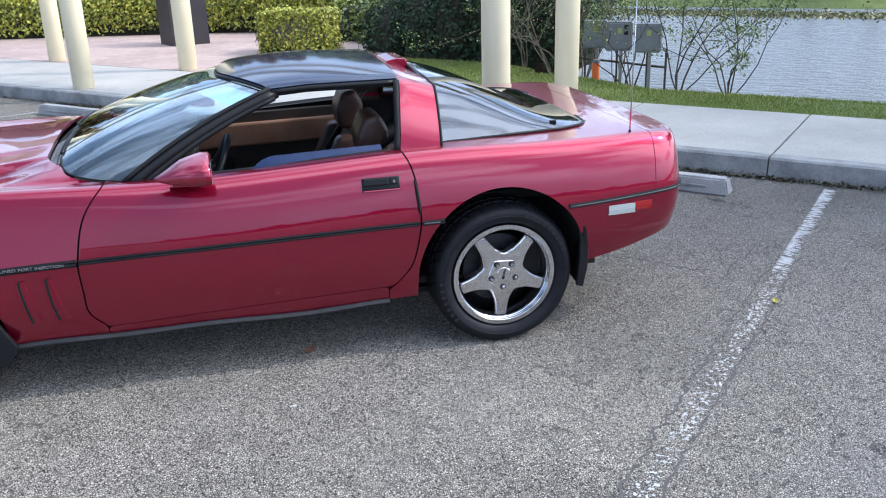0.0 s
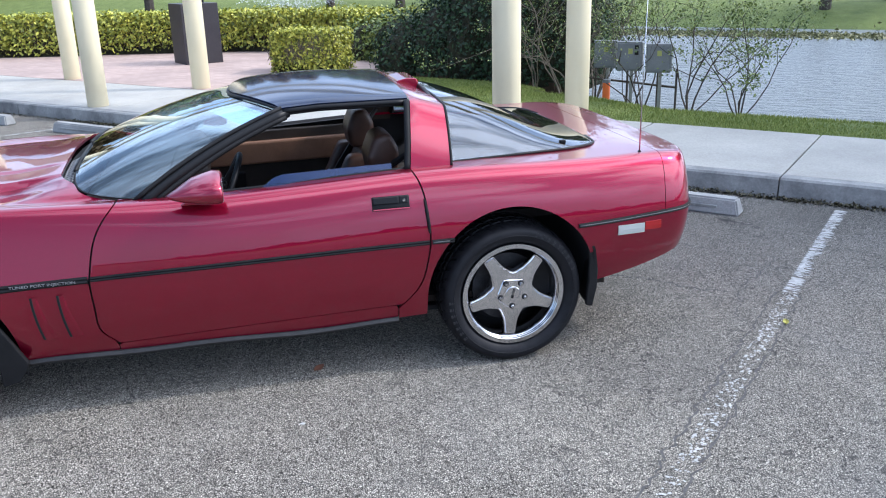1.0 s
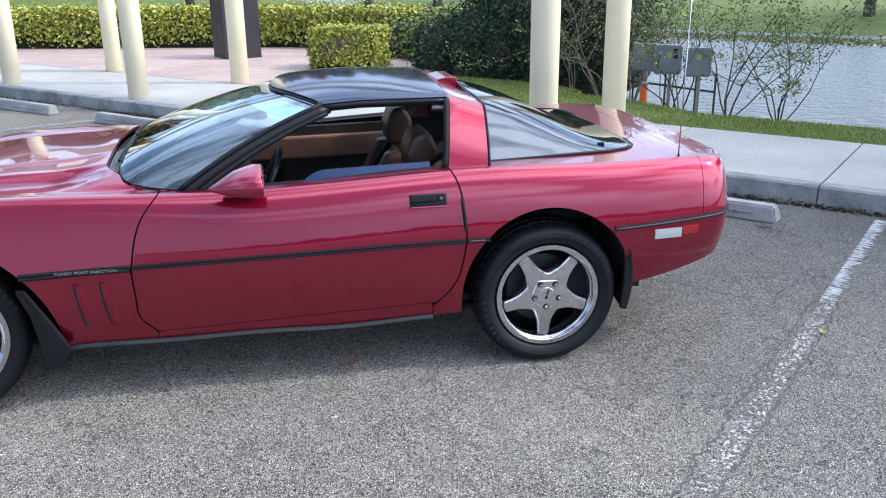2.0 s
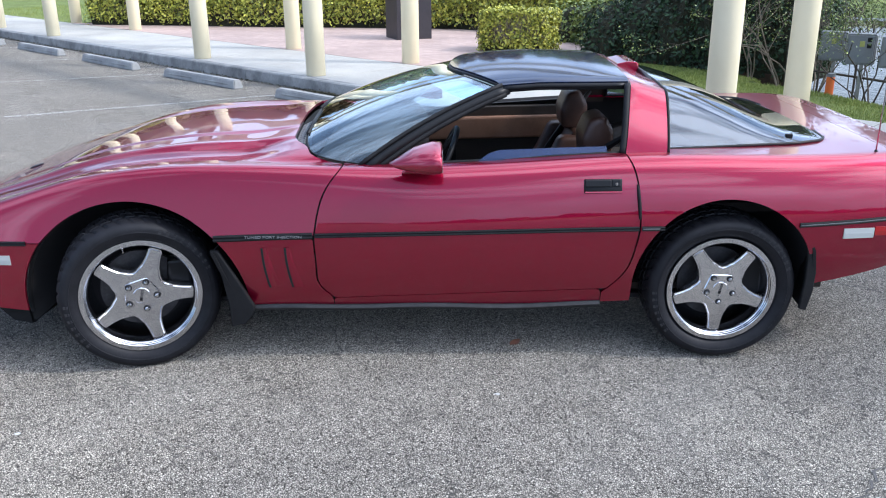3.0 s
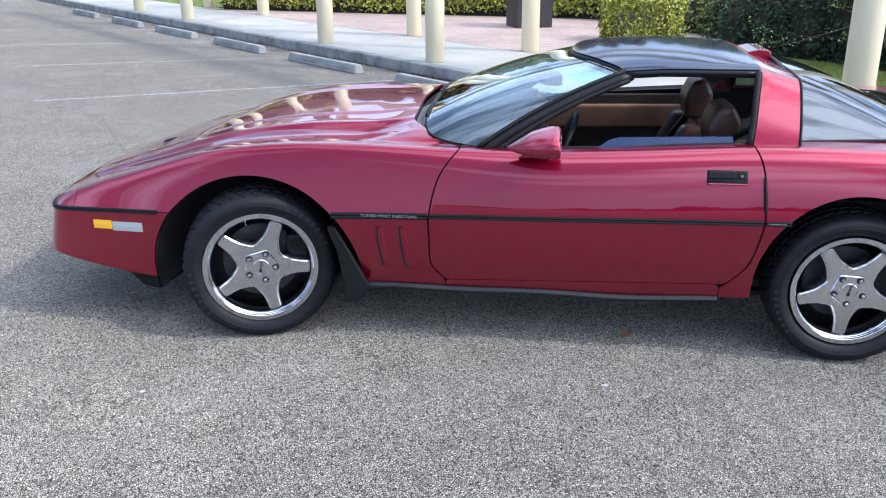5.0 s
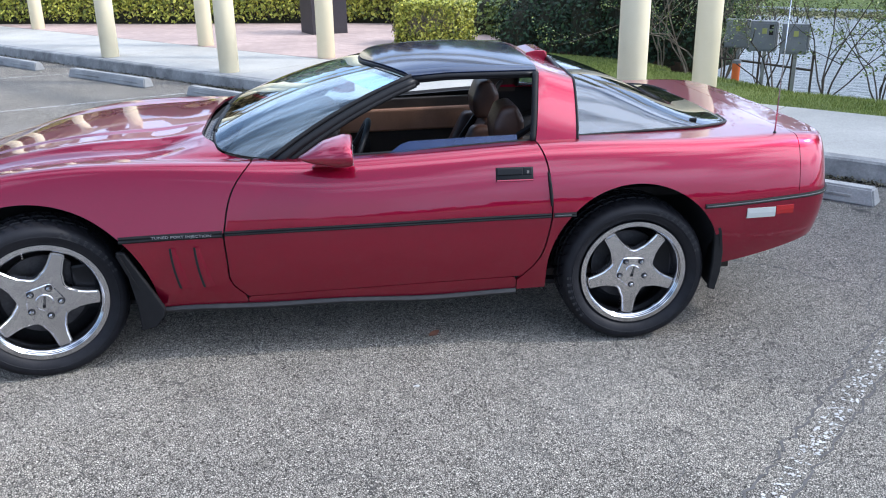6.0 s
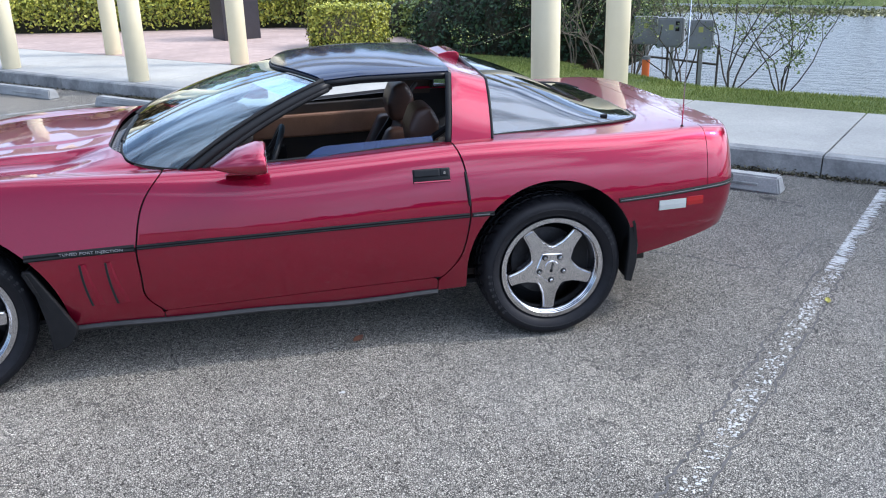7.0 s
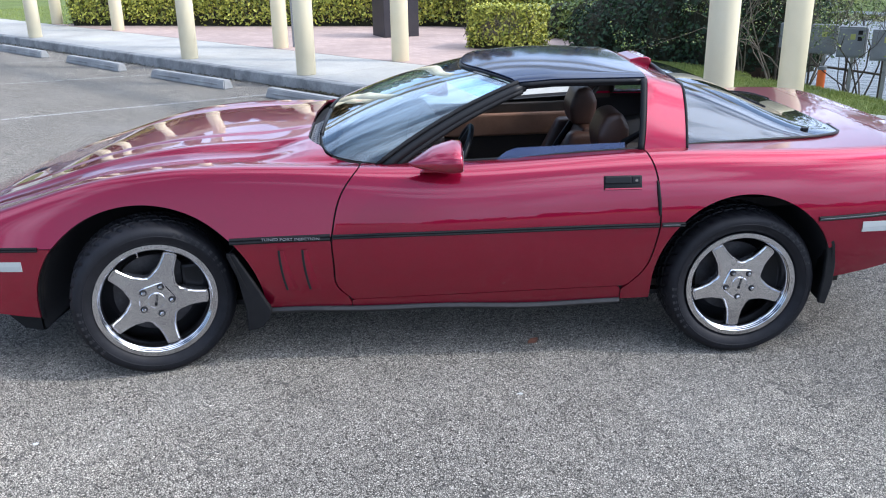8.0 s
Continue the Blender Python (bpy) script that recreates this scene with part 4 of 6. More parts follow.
v, f = patch(roof, 48, 24)
roof_panel = from_arrays("roof_panel", v, f, ROOF_GLASS, car, True)
solidify(roof_panel, 0.012)
tagged(roof_panel, "glossy black lift-off roof panel")
tube = [(roof_front(k) - 0.006, MID + ROOF_HALF * k, roof_z(roof_front(k), k) - 0.002) for k in np.linspace(-1, 1, 33)]
part("header_trim", tube_bm(tube, 0.0065, 8), SATIN_BLACK, car, "black windscreen header trim", True)
part("roof_line_trim", tube_bm([(x + 0.015, y, z + 0.006) for x, y, z in tube], 0.0025, 6), SATIN_BLACK, roof_panel, smooth=True)

for s in (-1, 1):
    low = screen_low(s)
    def across(x, y, z):
        return (x, MID + s * (MID - y), z)

    def pillar_point(t, out=0.0, back=0.0, lift=0.0):
        p = Vector(screen(0.0, t))
        return across(p.x + back, p.y - out, p.z + lift)

    ts = np.linspace(-0.03, 1.02, 14)
    part("pillar", tube_bm([pillar_point(t, 0.004, 0.024, -0.012) for t in ts], 0.022, 10), SATIN_BLACK, car, "black windscreen pillar", True)
    part("pillar_trim", tube_bm([pillar_point(t, 0.006, -0.002, 0.006) for t in ts], 0.010, 8), BLACK_TRIM, car, smooth=True)
    part("window_seal", tube_bm([pillar_point(t, 0.012, 0.044 + 0.012 * (1 - t), -0.02) for t in np.linspace(0.0, 0.97, 14)], 0.012, 8), BLACK_TRIM, car, "black rubber window seal", True)
    rail = [across(x, MID - ROOF_HALF - 0.006, roof_z(x, 1) - 0.014) for x in np.linspace(-0.9, -0.375, 12)]
    part("roof_rail", tube_bm(rail, 0.012, 8), SATIN_BLACK, car, "black roof rail", True)
    part("rail_seal", tube_bm([(x, y + s * -0.0, z - 0.009) for x, y, z in rail], 0.008, 8), BLACK_TRIM, car, smooth=True)

# painted hoop behind the doors
HOOP = [(0.075, 0.876), (0.1, 0.93), (0.135, 0.992), (0.178, 1.056), (0.222, 1.105), (0.268, 1.138), (0.33, 1.15), (0.42, 1.157), (0.55, 1.16), (0.7, 1.162), (0.83, 1.163)]
hoop_y, hoop_z = spline([(i, p[0]) for i, p in enumerate(HOOP)]), spline([(i, p[1]) for i, p in enumerate(HOOP)])


def hoop(s, t):
    far = s > 0.5
    i = 10 * (2 * s if not far else 2 - 2 * s)
    y, z = float(hoop_y(i)), float(hoop_z(i))
    k = min(1, i / 5)
    x0, x1 = -0.408 + 0.045 * k, -0.236 + 0.02 * k
    x = x0 + (x1 - x0) * t
    drop = 0.045 * max(0, t - 0.15) * min(1, i / 6)
    return (x, 2 * MID - y if far else y, z - drop + 0.004)


v, f = patch(hoop, 80, 8)
hoop_ob = skin("roof_hoop", v, [g[::-1] for g in f], label="red painted hoop behind the doors", thick=0.02)
v, f = patch(lambda s, t: (hoop(s, t)[0], MID + (hoop(s, t)[1] - MID) * 0.955, hoop(s, t)[2] - 0.03), 60, 4)
part_lining = from_arrays("hoop_lining", v, f, DARK_PLASTIC, hoop_ob, True)
solidify(part_lining, 0.004)
for s in (0, 1):
    pts = [hoop(abs(s - k), 0.0) for k in np.linspace(0.0, 0.24, 12)]
    part("hoop_seal", tube_bm([(x - 0.012, y + (0.012 if not s else -0.012), z) for x, y, z in pts], 0.014, 8), BLACK_TRIM, hoop_ob, "black rubber seal", True)

for s in (0, 1):
    rear_edge = [hoop(abs(s - k), 1.0) for k in np.linspace(0.0, 0.5, 24)]
    part("glass_seal", tube_bm([(x + 0.004, y + (-0.001 if not s else 0.001), z + 0.001) for x, y, z in rear_edge], 0.0055, 8), SATIN_BLACK, hoop_ob, "black seal along the hatch glass", True)
    foot = [hoop(s, t) for t in np.linspace(0, 1, 8)]
    part("foot_joint", tube_bm([(x, y + (-0.002 if not s else 0.002), z - 0.002) for x, y, z in foot], 0.003, 6), SATIN_BLACK, hoop_ob)

# hatch glass
z_gmid = spline([(-0.25, 1.142), (-0.1, 1.108), (0.16, 1.006), (0.4, 0.904), (0.6, 0.886)])
z_gside = line([(-0.25, 0.889), (0.1, 0.893), (0.46, 0.891), (0.6, 0.886)])


def hatch(s, t):
    k = 2 * s - 1
    x = -0.238 + (0.536 + 0.238) * t
    edge = float(y_glass(x))
    y = MID + (MID - edge) * k
    z0, z1 = float(z_gside(x)), float(z_gmid(x))
    return (x, y, z0 + (z1 - z0) * max(0.0, 1 - abs(k) ** 3.2) ** 0.8)


v, f = patch(hatch, 60, 40)
hatch_ob = from_arrays("hatch_glass", v, [g[::-1] for g in f], HATCH_GLASS, car, True)
solidify(hatch_ob, 0.006, 0.0)
tagged(hatch_ob, "smoked wrap-round rear hatch glass")
hatch_ob.visible_shadow = False
for s in (0.0, 1.0):
    sgn = 1 if s == 0 else -1
    part("glass_edge_trim", tube_bm([(x, y - 0.004 * sgn, z) for x, y, z in (hatch(s, t) for t in np.linspace(0, 0.995, 40))], 0.007, 8), SATIN_BLACK, hatch_ob, "black glass edge", True)
    part("glass_band", tube_bm([(x + 0.008, y - 0.002 * sgn, z) for x, y, z in (hatch(abs(s - k), 0.0) for k in np.linspace(0, 0.5, 24))], 0.012, 8), SATIN_BLACK, hatch_ob, smooth=True)
part("glass_bumper", box_bm((0.03, 0.02, 0.014), tuple(Vector(hatch(0.06, 0.75)) + Vector((0, -0.004, 0.006))), 0.004), SATIN_BLACK, hatch_ob)

# high brake lamp on the hoop
brake = part("brake_lamp", prism_bm([(-0.345, 1.155), (-0.335, 1.172), (-0.29, 1.181), (-0.246, 1.178), (-0.238, 1.16), (-0.242, 1.13), (-0.335, 1.14)], 0.7, 0.96, "y", 0.004), PAINT, car, "red high brake lamp housing")
part("lamp_lens", box_bm((0.008, 0.24, 0.026), (-0.239, 0.83, 1.158), 0.002), RED_LENS, brake)

# side window, wound almost down
for s in (-1, 1):
    drop = 0.045 if s < 0 else 0.0
    outline = [(-1.06, 0.82), (-1.02, 0.852), (-0.97, 0.878), (-0.93, 0.89), (-0.7, 0.897), (-0.484, 0.902), (-0.478, 0.86)]
    if s > 0:
        continue
    bm = prism_bm([(x, z + 0.008 * (z > 0.87)) for x, z in outline], 0.088, 0.093, "y")
    for vv in bm.verts:
        vv.co.y += (vv.co.z - 0.86) * 0.36
    part("side_window", bm, SIDE_GLASS, near_door, "blue-tinted side window wound down").visible_shadow = False
part("belt_seal", tube_bm([(x, 0.096, float(z_crest(x)) - 0.001) for x in np.linspace(-1.5, -0.42, 20)], 0.008, 6), BLACK_TRIM, near_door, smooth=True)
pts = [(x, 2 * MID - 0.1, 0.818 + 0 * x) for x in np.linspace(-1.5, -0.42, 20)]
part("belt_seal", tube_bm(pts, 0.02, 6), BLACK_TRIM, car, smooth=True)

# cowl, wipers
bm = bmesh.new()
rows = []
for k in np.linspace(-0.62, 0.62, 25):
    p = screen_low(k)
    rows.append([bm.verts.new((p.x - 0.075, p.y, p.z - 0.05)), bm.verts.new((p.x - 0.05, p.y, p.z - 0.05)), bm.verts.new((p.x + 0.01, p.y, p.z - 0.008))])
for a, b in zip(rows, rows[1:]):
    for k in range(2):
        bm.faces.new((a[k], a[k + 1], b[k + 1], b[k]))
solidify(part("cowl", bm, UNDER, car, "black wiper cowl"), 0.004)
grille = part("cowl_grille", tube_bm([Vector(screen_low(k)) + Vector((-0.062, 0, -0.022)) for k in np.linspace(-0.58, -0.2, 12)], 0.003, 6), SILL_RUBBER, car, "grey moulded air-inlet grille in the cowl", True)
for k in range(24):
    c = Vector(screen_low(-0.58 + 0.016 * k)) + Vector((-0.037, 0, -0.026))
    lean = Matrix.Rotation(radians(-22), 4, "Y") @ Matrix.Rotation(radians(35 if k % 2 else -35), 4, "Z")
    part("grille_bar", box_bm((0.052, 0.005, 0.007), tuple(c), 0.001, turn=lean), GREY_BOX, grille)
for k0, k1 in ((-0.5, -0.05), (0.05, 0.5)):
    a, b = Vector(screen((k0 + 1) / 2, 0.0)), Vector(screen((k1 + 1) / 2, 0.025))
    part("wiper", tube_bm([a + Vector((-0.006, 0, 0.004)), a.lerp(b, 0.5) + Vector((-0.008, 0, 0.008)), b + Vector((-0.006, 0, 0.004))], [0.008, 0.007, 0.004], 6), SATIN_BLACK, car, "black wiper arm", True)

part("screen_seal", tube_bm([Vector(screen_low(k)) + Vector((-0.004, 0, 0.0)) for k in np.linspace(-1, 1, 61)], 0.003, 8), SATIN_BLACK, glass, "black windscreen seal", True)

# aerial
bm = tube_bm([(0.62, 0.075, 0.878), (0.622, 0.075, 1.2), (0.626, 0.074, 1.62)], [0.0032, 0.0026, 0.0018], 8)
aerial = part("aerial", bm, CHROME, car, "thin upright chrome aerial", True)
part("aerial_base", lathe_bm([(0.008, 0.878), (0.007, 0.888), (0.004, 0.892)], 16, "z", (0.62, 0.075, 0)), SATIN_BLACK, aerial)


# door mirror
def mirror_housing(s):
    bm = bmesh.new()
    rings = []
    for x, lo, hi, wd in ((-1.385, 0.886, 0.894, 0.012), (-1.36, 0.876, 0.905, 0.03), (-1.32, 0.868, 0.928, 0.052), (-1.28, 0.863, 0.95, 0.068), (-1.24, 0.858, 0.96, 0.078), (-1.2, 0.857, 0.97, 0.083), (-1.168, 0.86, 0.968, 0.082), (-1.16, 0.866, 0.96, 0.077)):
        cz, hz, cy = (lo + hi) / 2, (hi - lo) / 2, -0.085 - 0.02 * (x + 1.385) / 0.2
        ring = []
        for k in range(20):
            th = 2 * math.pi * k / 20
            c, n = math.cos(th), math.sin(th)
            e = 2 / 3.0
            yy = cy + wd * math.copysign(abs(c) ** e, c)
            zz = cz + hz * math.copysign(abs(n) ** e, n) - 0.02 * (yy - cy) / 0.08 * (1 if n > 0 else 0.2) * -1 * wd / 0.08
            ring.append(bm.verts.new((x, MID + s * (MID - yy), zz)))
        rings.append(ring)
    for a, b in zip(rings, rings[1:]):
        for k in range(20):
            bm.faces.new((a[k], a[(k + 1) % 20], b[(k + 1) % 20], b[k]))
    bm.faces.new(rings[0])
    bm.faces.new(rings[-1])
    bmesh.ops.recalc_face_normals(bm, faces=bm.faces[:])
    return bm


def small_housing(s):
    bm = mirror_housing(s)
    at = Matrix.Translation((-1.2, 0, 0.9))
    bmesh.ops.transform(bm, matrix=at @ Matrix.Diagonal((0.93, 1, 0.92, 1)) @ at.inverted(), verts=bm.verts[:])
    return bm


door_mirror = part("door_mirror", small_housing(-1), PAINT, near_door, "red wedge-shaped door mirror", True)
part("door_mirror", small_housing(1), PAINT, car, smooth=True)
bm = prism_bm([(-1.33, 0.83), (-1.27, 0.885), (-1.185, 0.885), (-1.2, 0.83)], -0.01, 0.08, "y", 0.004)
part("mirror_foot", bm, PAINT, door_mirror)
bm = box_bm((0.003, 0.13, 0.08), (-1.1618, -0.105, 0.912), 0.001)
part("mirror_glass", bm, CHROME, door_mirror, "mirror glass")


# ---- wheels ----
def star_outline(n=5, start=90.0):
    pts = []
    for k in range(n):
        a0 = radians(start + 360 / n * k)
        c, s = math.cos(a0), math.sin(a0)

        def polar(r, w):
            return (r * c - w * s, r * s + w * c)

        pts += [polar(0.106, -0.041), polar(0.12, -0.034), polar(0.15, -0.0285), polar(0.19, -0.0255), polar(0.195, -0.013), polar(0.195, 0.013), polar(0.19, 0.0255), polar(0.15, 0.0285), polar(0.12, 0.034), polar(0.106, 0.041)]
        a1 = a0 + math.pi / n
        for r, da in ((0.101, -8), (0.096, 0), (0.101, 8)):
            pts.append((r * math.cos(a1 + radians(da)), r * math.sin(a1 + radians(da))))
    return pts


def build_wheel(start):
    root = new("wheel")
    # tyre: tread with cut shoulder blocks
    prof = [(0.224, 0.03), (0.228, 0.004), (0.24, -0.018), (0.262, -0.029), (0.28, -0.031), (0.294, -0.024), (0.304, -0.01), (0.309, 0.006), (0.3135, 0.022), (0.3145, 0.045), (0.307, 0.048), (0.307, 0.056), (0.315, 0.059), (0.3155, 0.095), (0.308, 0.098), (0.308, 0.108), (0.3155, 0.111), (0.3155, 0.148), (0.308, 0.151), (0.308, 0.159), (0.3145, 0.162), (0.3135, 0.185), (0.309, 0.2), (0.3, 0.215), (0.27, 0.236), (0.236, 0.21), (0.232, 0.17)]
    n = 200
    bm = bmesh.new()
    rings = []
    for r, y in prof:
        ring = []
        for k in range(n):
            rr = r * 1.011
            if 0.0 < y < 0.205 and r > 0.3 and (k + int(abs(y - 0.1) * 60)) % 5 == 0:
                rr -= 0.007
            th = 2 * math.pi * k / n
            ring.append(bm.verts.new((rr * math.cos(th), y, rr * math.sin(th))))
        rings.append(ring)
    for a, b in zip(rings, rings[1:]):
        for k in range(n):
            bm.faces.new((a[k], b[k], b[(k + 1) % n], a[(k + 1) % n]))
    bmesh.ops.recalc_face_normals(bm, faces=bm.faces[:])
    tyre = part("tyre", bm, TIRE, root, "black low-profile tyre")
    for pl in tyre.data.polygons:
        pl.use_smooth = pl.center.y < 0.0 or pl.center.y > 0.2
    part("sidewall_rib", lathe_bm([(0.27, -0.0298), (0.272, -0.033), (0.274, -0.0305)], 90), TIRE, tyre, smooth=True)
    stroke = box_bm((0.011, 0.003, 0.018))
    first = None
    for k in list(range(0, 9)) + list(range(26, 33)):
        a = radians(20 + 6.2 * k)
        if first is None:
            ob = first = part("raised_mark", stroke, SILL_RUBBER, tyre, "worn raised mark on the sidewall")
        else:
            ob = new("raised_mark", first.data)
            ob.parent = tyre
        ob.matrix_basis = Matrix.Translation((0.284 * math.cos(a), -0.0292, 0.284 * math.sin(a))) @ Matrix.Rotation(math.pi / 2 - a, 4, "Y")
    rim = part("rim", lathe_bm([(0.226, 0.03), (0.2315, 0.002), (0.2315, -0.012), (0.229, -0.0155), (0.2105, -0.0162), (0.2085, -0.014), (0.2078, -0.006), (0.2058, -0.004), (0.205, 0.002), (0.2025, 0.004), (0.2, 0.011), (0.198, 0.016), (0.196, 0.03), (0.192, 0.06), (0.189, 0.12), (0.189, 0.2)], 96), RIM, root, "chromed rim with a flat outer lip", True)
    crisp = rim.modifiers.new("crisp_steps", "EDGE_SPLIT")
    crisp.split_angle = radians(35)
    bm = prism_bm(star_outline(5, start), 0.012, 0.05, "y")
    bmesh.ops.bevel(bm, geom=[e for e in bm.edges if all(abs(v.co.y - 0.012) < 1e-4 for v in e.verts)], offset=0.007, segments=3, affect="EDGES")
    for vv in bm.verts:
        vv.co.y -= 0.007
    part("spoke_star", bm, ALLOY, root, "five-spoke chromed alloy centre")
    corners = []
    for k in range(5):
        for off, r in ((-17, 0.071), (0, 0.079), (17, 0.071)):
            a = radians(start + 72 * k + off)
            corners.append((r * math.cos(a), r * math.sin(a)))
    pad = prism_bm(corners, -0.002, 0.03, "y")
    bmesh.ops.bevel(pad, geom=[e for e in pad.edges if all(abs(v.co.y + 0.002) < 1e-4 for v in e.verts)], offset=0.0075, segments=3, affect="EDGES")
    part("hub_pad", pad, ALLOY, root, "raised five-cornered hub pad")
    part("centre_cap", lathe_bm([(0.0, -0.0045), (0.03, -0.0045), (0.032, -0.003), (0.033, 0.004)], 48), ALLOY, root)
    badge = bmesh.new()
    lean = Matrix.Rotation(radians(12), 4, "Y")
    for row in range(5):
        for col in range(2):
            at = lean @ Vector((0.0052 * (col - 0.5) + 0.001 * (row % 2), -0.0055, 0.021 - 0.0058 * row))
            box_bm((0.0036, 0.0014, 0.0042), tuple(at), bm=badge, turn=lean)
    box_bm((0.011, 0.0014, 0.014), tuple(lean @ Vector((0, -0.0055, -0.014))), bm=badge, turn=lean)
    part("badge", badge, SATIN_BLACK, root, "small dark badge")
    for k in range(5):
        a = radians(start + 72 * k)
        at = (0.0575 * math.cos(a), 0, 0.0575 * math.sin(a))
        part("lug_recess", lathe_bm([(0.0, -0.006), (0.0125, -0.0058), (0.014, -0.0005)], 24, "y", at), SATIN_BLACK, root, smooth=True)
        part("lug_nut", lathe_bm([(0.0, -0.018), (0.006, -0.017), (0.0088, -0.012), (0.0095, -0.004)], 6, "y", at), CHROME, root)
    part("brake_disc", lathe_bm([(0.0, 0.085), (0.08, 0.08), (0.09, 0.1), (0.155, 0.1), (0.155, 0.12)], 48), DISC_STEEL, root, "dull steel brake disc")
    part("brake_caliper", box_bm((0.09, 0.08, 0.16), (0.15, 0.1, 0.03), 0.012), SATIN_BLACK, root)
    part("wheel_back", lathe_bm([(0.0, 0.2), (0.2, 0.19)], 32), UNDER, root)
    a = radians(start + 36)
    part("valve", tube_bm([(0.2 * math.cos(a), 0.014, 0.2 * math.sin(a)), (0.19 * math.cos(a), -0.008, 0.19 * math.sin(a))], 0.004, 8), CHROME, root)
    return root


def spin_copy(root, m):
    c = copy_thing(root, m)
    return c


wheel = build_wheel(-93.0)
wheel.parent = car
wheel.matrix_basis = Matrix.Translation((0.01, -0.008, 0.317))
STEER = radians(18)
front_wheel = build_wheel(68.0)
front_wheel.parent = car
front_wheel.matrix_basis = Matrix.Translation((-2.46, 0.052, 0.325)) @ Matrix.Rotation(STEER, 4, "Z") @ Matrix.Translation((0, -0.10, 0)) @ Matrix.Diagonal((1.043, 1.0, 1.043, 1))
for bit in front_wheel.children:
    if not bit.name.startswith("tyre"):
        bit.matrix_basis = Matrix.Diagonal((1.028, 1.0, 1.028, 1))
w3 = spin_copy(wheel, Matrix.Translation((0, 2 * MID, 0.315)) @ Matrix.Rotation(math.pi, 4, "Z"))
w4 = spin_copy(wheel, Matrix.Translation((-2.443, 2 * MID - 0.1, 0.315)) @ Matrix.Rotation(math.pi + STEER, 4, "Z") @ Matrix.Translation((0, -0.1, 0)))


# ---- cabin ----
def cushion(outline, y0, y1, mat, name, parent, label="", puff=0.02, bevel=0.03):
    bm = prism_bm(outline, y0, y1, "y")
    bmesh.ops.bevel(bm, geom=bm.edges[:], offset=bevel, segments=4, affect="EDGES", profile=0.6)
    return part(name, bm, mat, parent, label, True)


for cy in (0.47, 1.19):
    seat = new("seat")
    seat.parent = car
    seat.location = (0.1, 0, -0.065)
    tagged(seat, "brown leather bucket seat")
    cushion([(-1.12, 0.3), (-1.12, 0.44), (-0.72, 0.4), (-0.7, 0.3)], cy - 0.22, cy + 0.22, LEATHER, "seat_base", seat, bevel=0.03)
    cushion([(-0.8, 0.36), (-0.7, 0.62), (-0.585, 0.86), (-0.5, 0.85), (-0.56, 0.6), (-0.64, 0.34)], cy - 0.21, cy + 0.21, LEATHER, "backrest", seat, bevel=0.025)
    for sy in (-0.2, 0.2):
        cushion([(-0.86, 0.38), (-0.77, 0.62), (-0.66, 0.84), (-0.52, 0.84), (-0.58, 0.6), (-0.66, 0.36)], cy + sy - 0.05, cy + sy + 0.05, LEATHER, "bolster", seat, bevel=0.035)
    cushion([(-0.63, 0.85), (-0.645, 0.95), (-0.61, 1.04), (-0.54, 1.055), (-0.5, 0.98), (-0.51, 0.86)], cy - 0.12, cy + 0.12, LEATHER, "headrest", seat, bevel=0.035)
    part("shoulder_belt", tube_bm([(-0.44, cy + (0.2 if cy > MID else -0.2), 1.0), (-0.55, cy + (0.1 if cy > MID else -0.1), 0.9), (-0.68, cy, 0.75), (-0.84, cy - (0.1 if cy > MID else -0.1), 0.52)], [0.012, 0.018, 0.018, 0.018], 6), SATIN_BLACK, seat)

panel = [(-1.48, 0.3), (-1.48, 0.82), (-0.42, 0.84), (-0.42, 0.3)]
far_panel = part("door_card", prism_bm(panel, 2 * MID - 0.13, 2 * MID - 0.1, "y", 0.006), DARK_PLASTIC, car, "dark lower door card")
part("armrest_panel", prism_bm([(-1.4, 0.645), (-1.38, 0.77), (-0.46, 0.785), (-0.46, 0.66), (-0.9, 0.65)], 2 * MID - 0.165, 2 * MID - 0.12, "y", 0.012), TAN, far_panel, "tan leather upper door panel")
part("pull_recess", box_bm((0.2, 0.02, 0.1), (-1.18, 2 * MID - 0.15, 0.56), 0.01), SATIN_BLACK, far_panel)
part("door_card", prism_bm(panel, 0.098, 0.115, "y", 0.004), DARK_PLASTIC, near_door)
part("cabin_floor", box_bm((2.2, 1.4, 0.03), (-0.6, MID, 0.28)), CARPET, car)
part("console", box_bm((0.9, 0.28, 0.36), (-1.0, MID, 0.44), 0.03), DARK_PLASTIC, car)
part("rear_bulkhead", box_bm((0.03, 1.35, 0.3), (-0.42, MID, 0.45)), CARPET, car)
part("load_floor", box_bm((0.95, 1.3, 0.04), (0.06, MID, 0.62)), CARPET, car)
bm = prism_bm([(-1.72, 0.6), (-1.7, 0.86), (-1.5, 0.895), (-1.3, 0.88), (-1.24, 0.8), (-1.3, 0.6)], 0.14, 2 * MID - 0.14, "y", 0.02)
dash = part("dashboard", bm, DARK_PLASTIC, car, "dark dashboard with rounded edge", True)
part("binnacle", box_bm((0.16, 0.42, 0.08), (-1.3, 0.47, 0.9), 0.025), DARK_PLASTIC, dash, smooth=True)
bm = bmesh.new()
ring = []
tilt = Matrix.Translation((-1.165, 0.47, 0.755)) @ Matrix.Rotation(radians(-66), 4, "Y")
pts = [tilt @ Vector((0.175 * math.cos(a), 0.175 * math.sin(a), 0)) for a in np.linspace(0, 2 * math.pi, 41)]
steering = part("steering_wheel", tube_bm(pts, 0.013, 8, caps=False), SATIN_BLACK, car, "dark steering wheel", True)
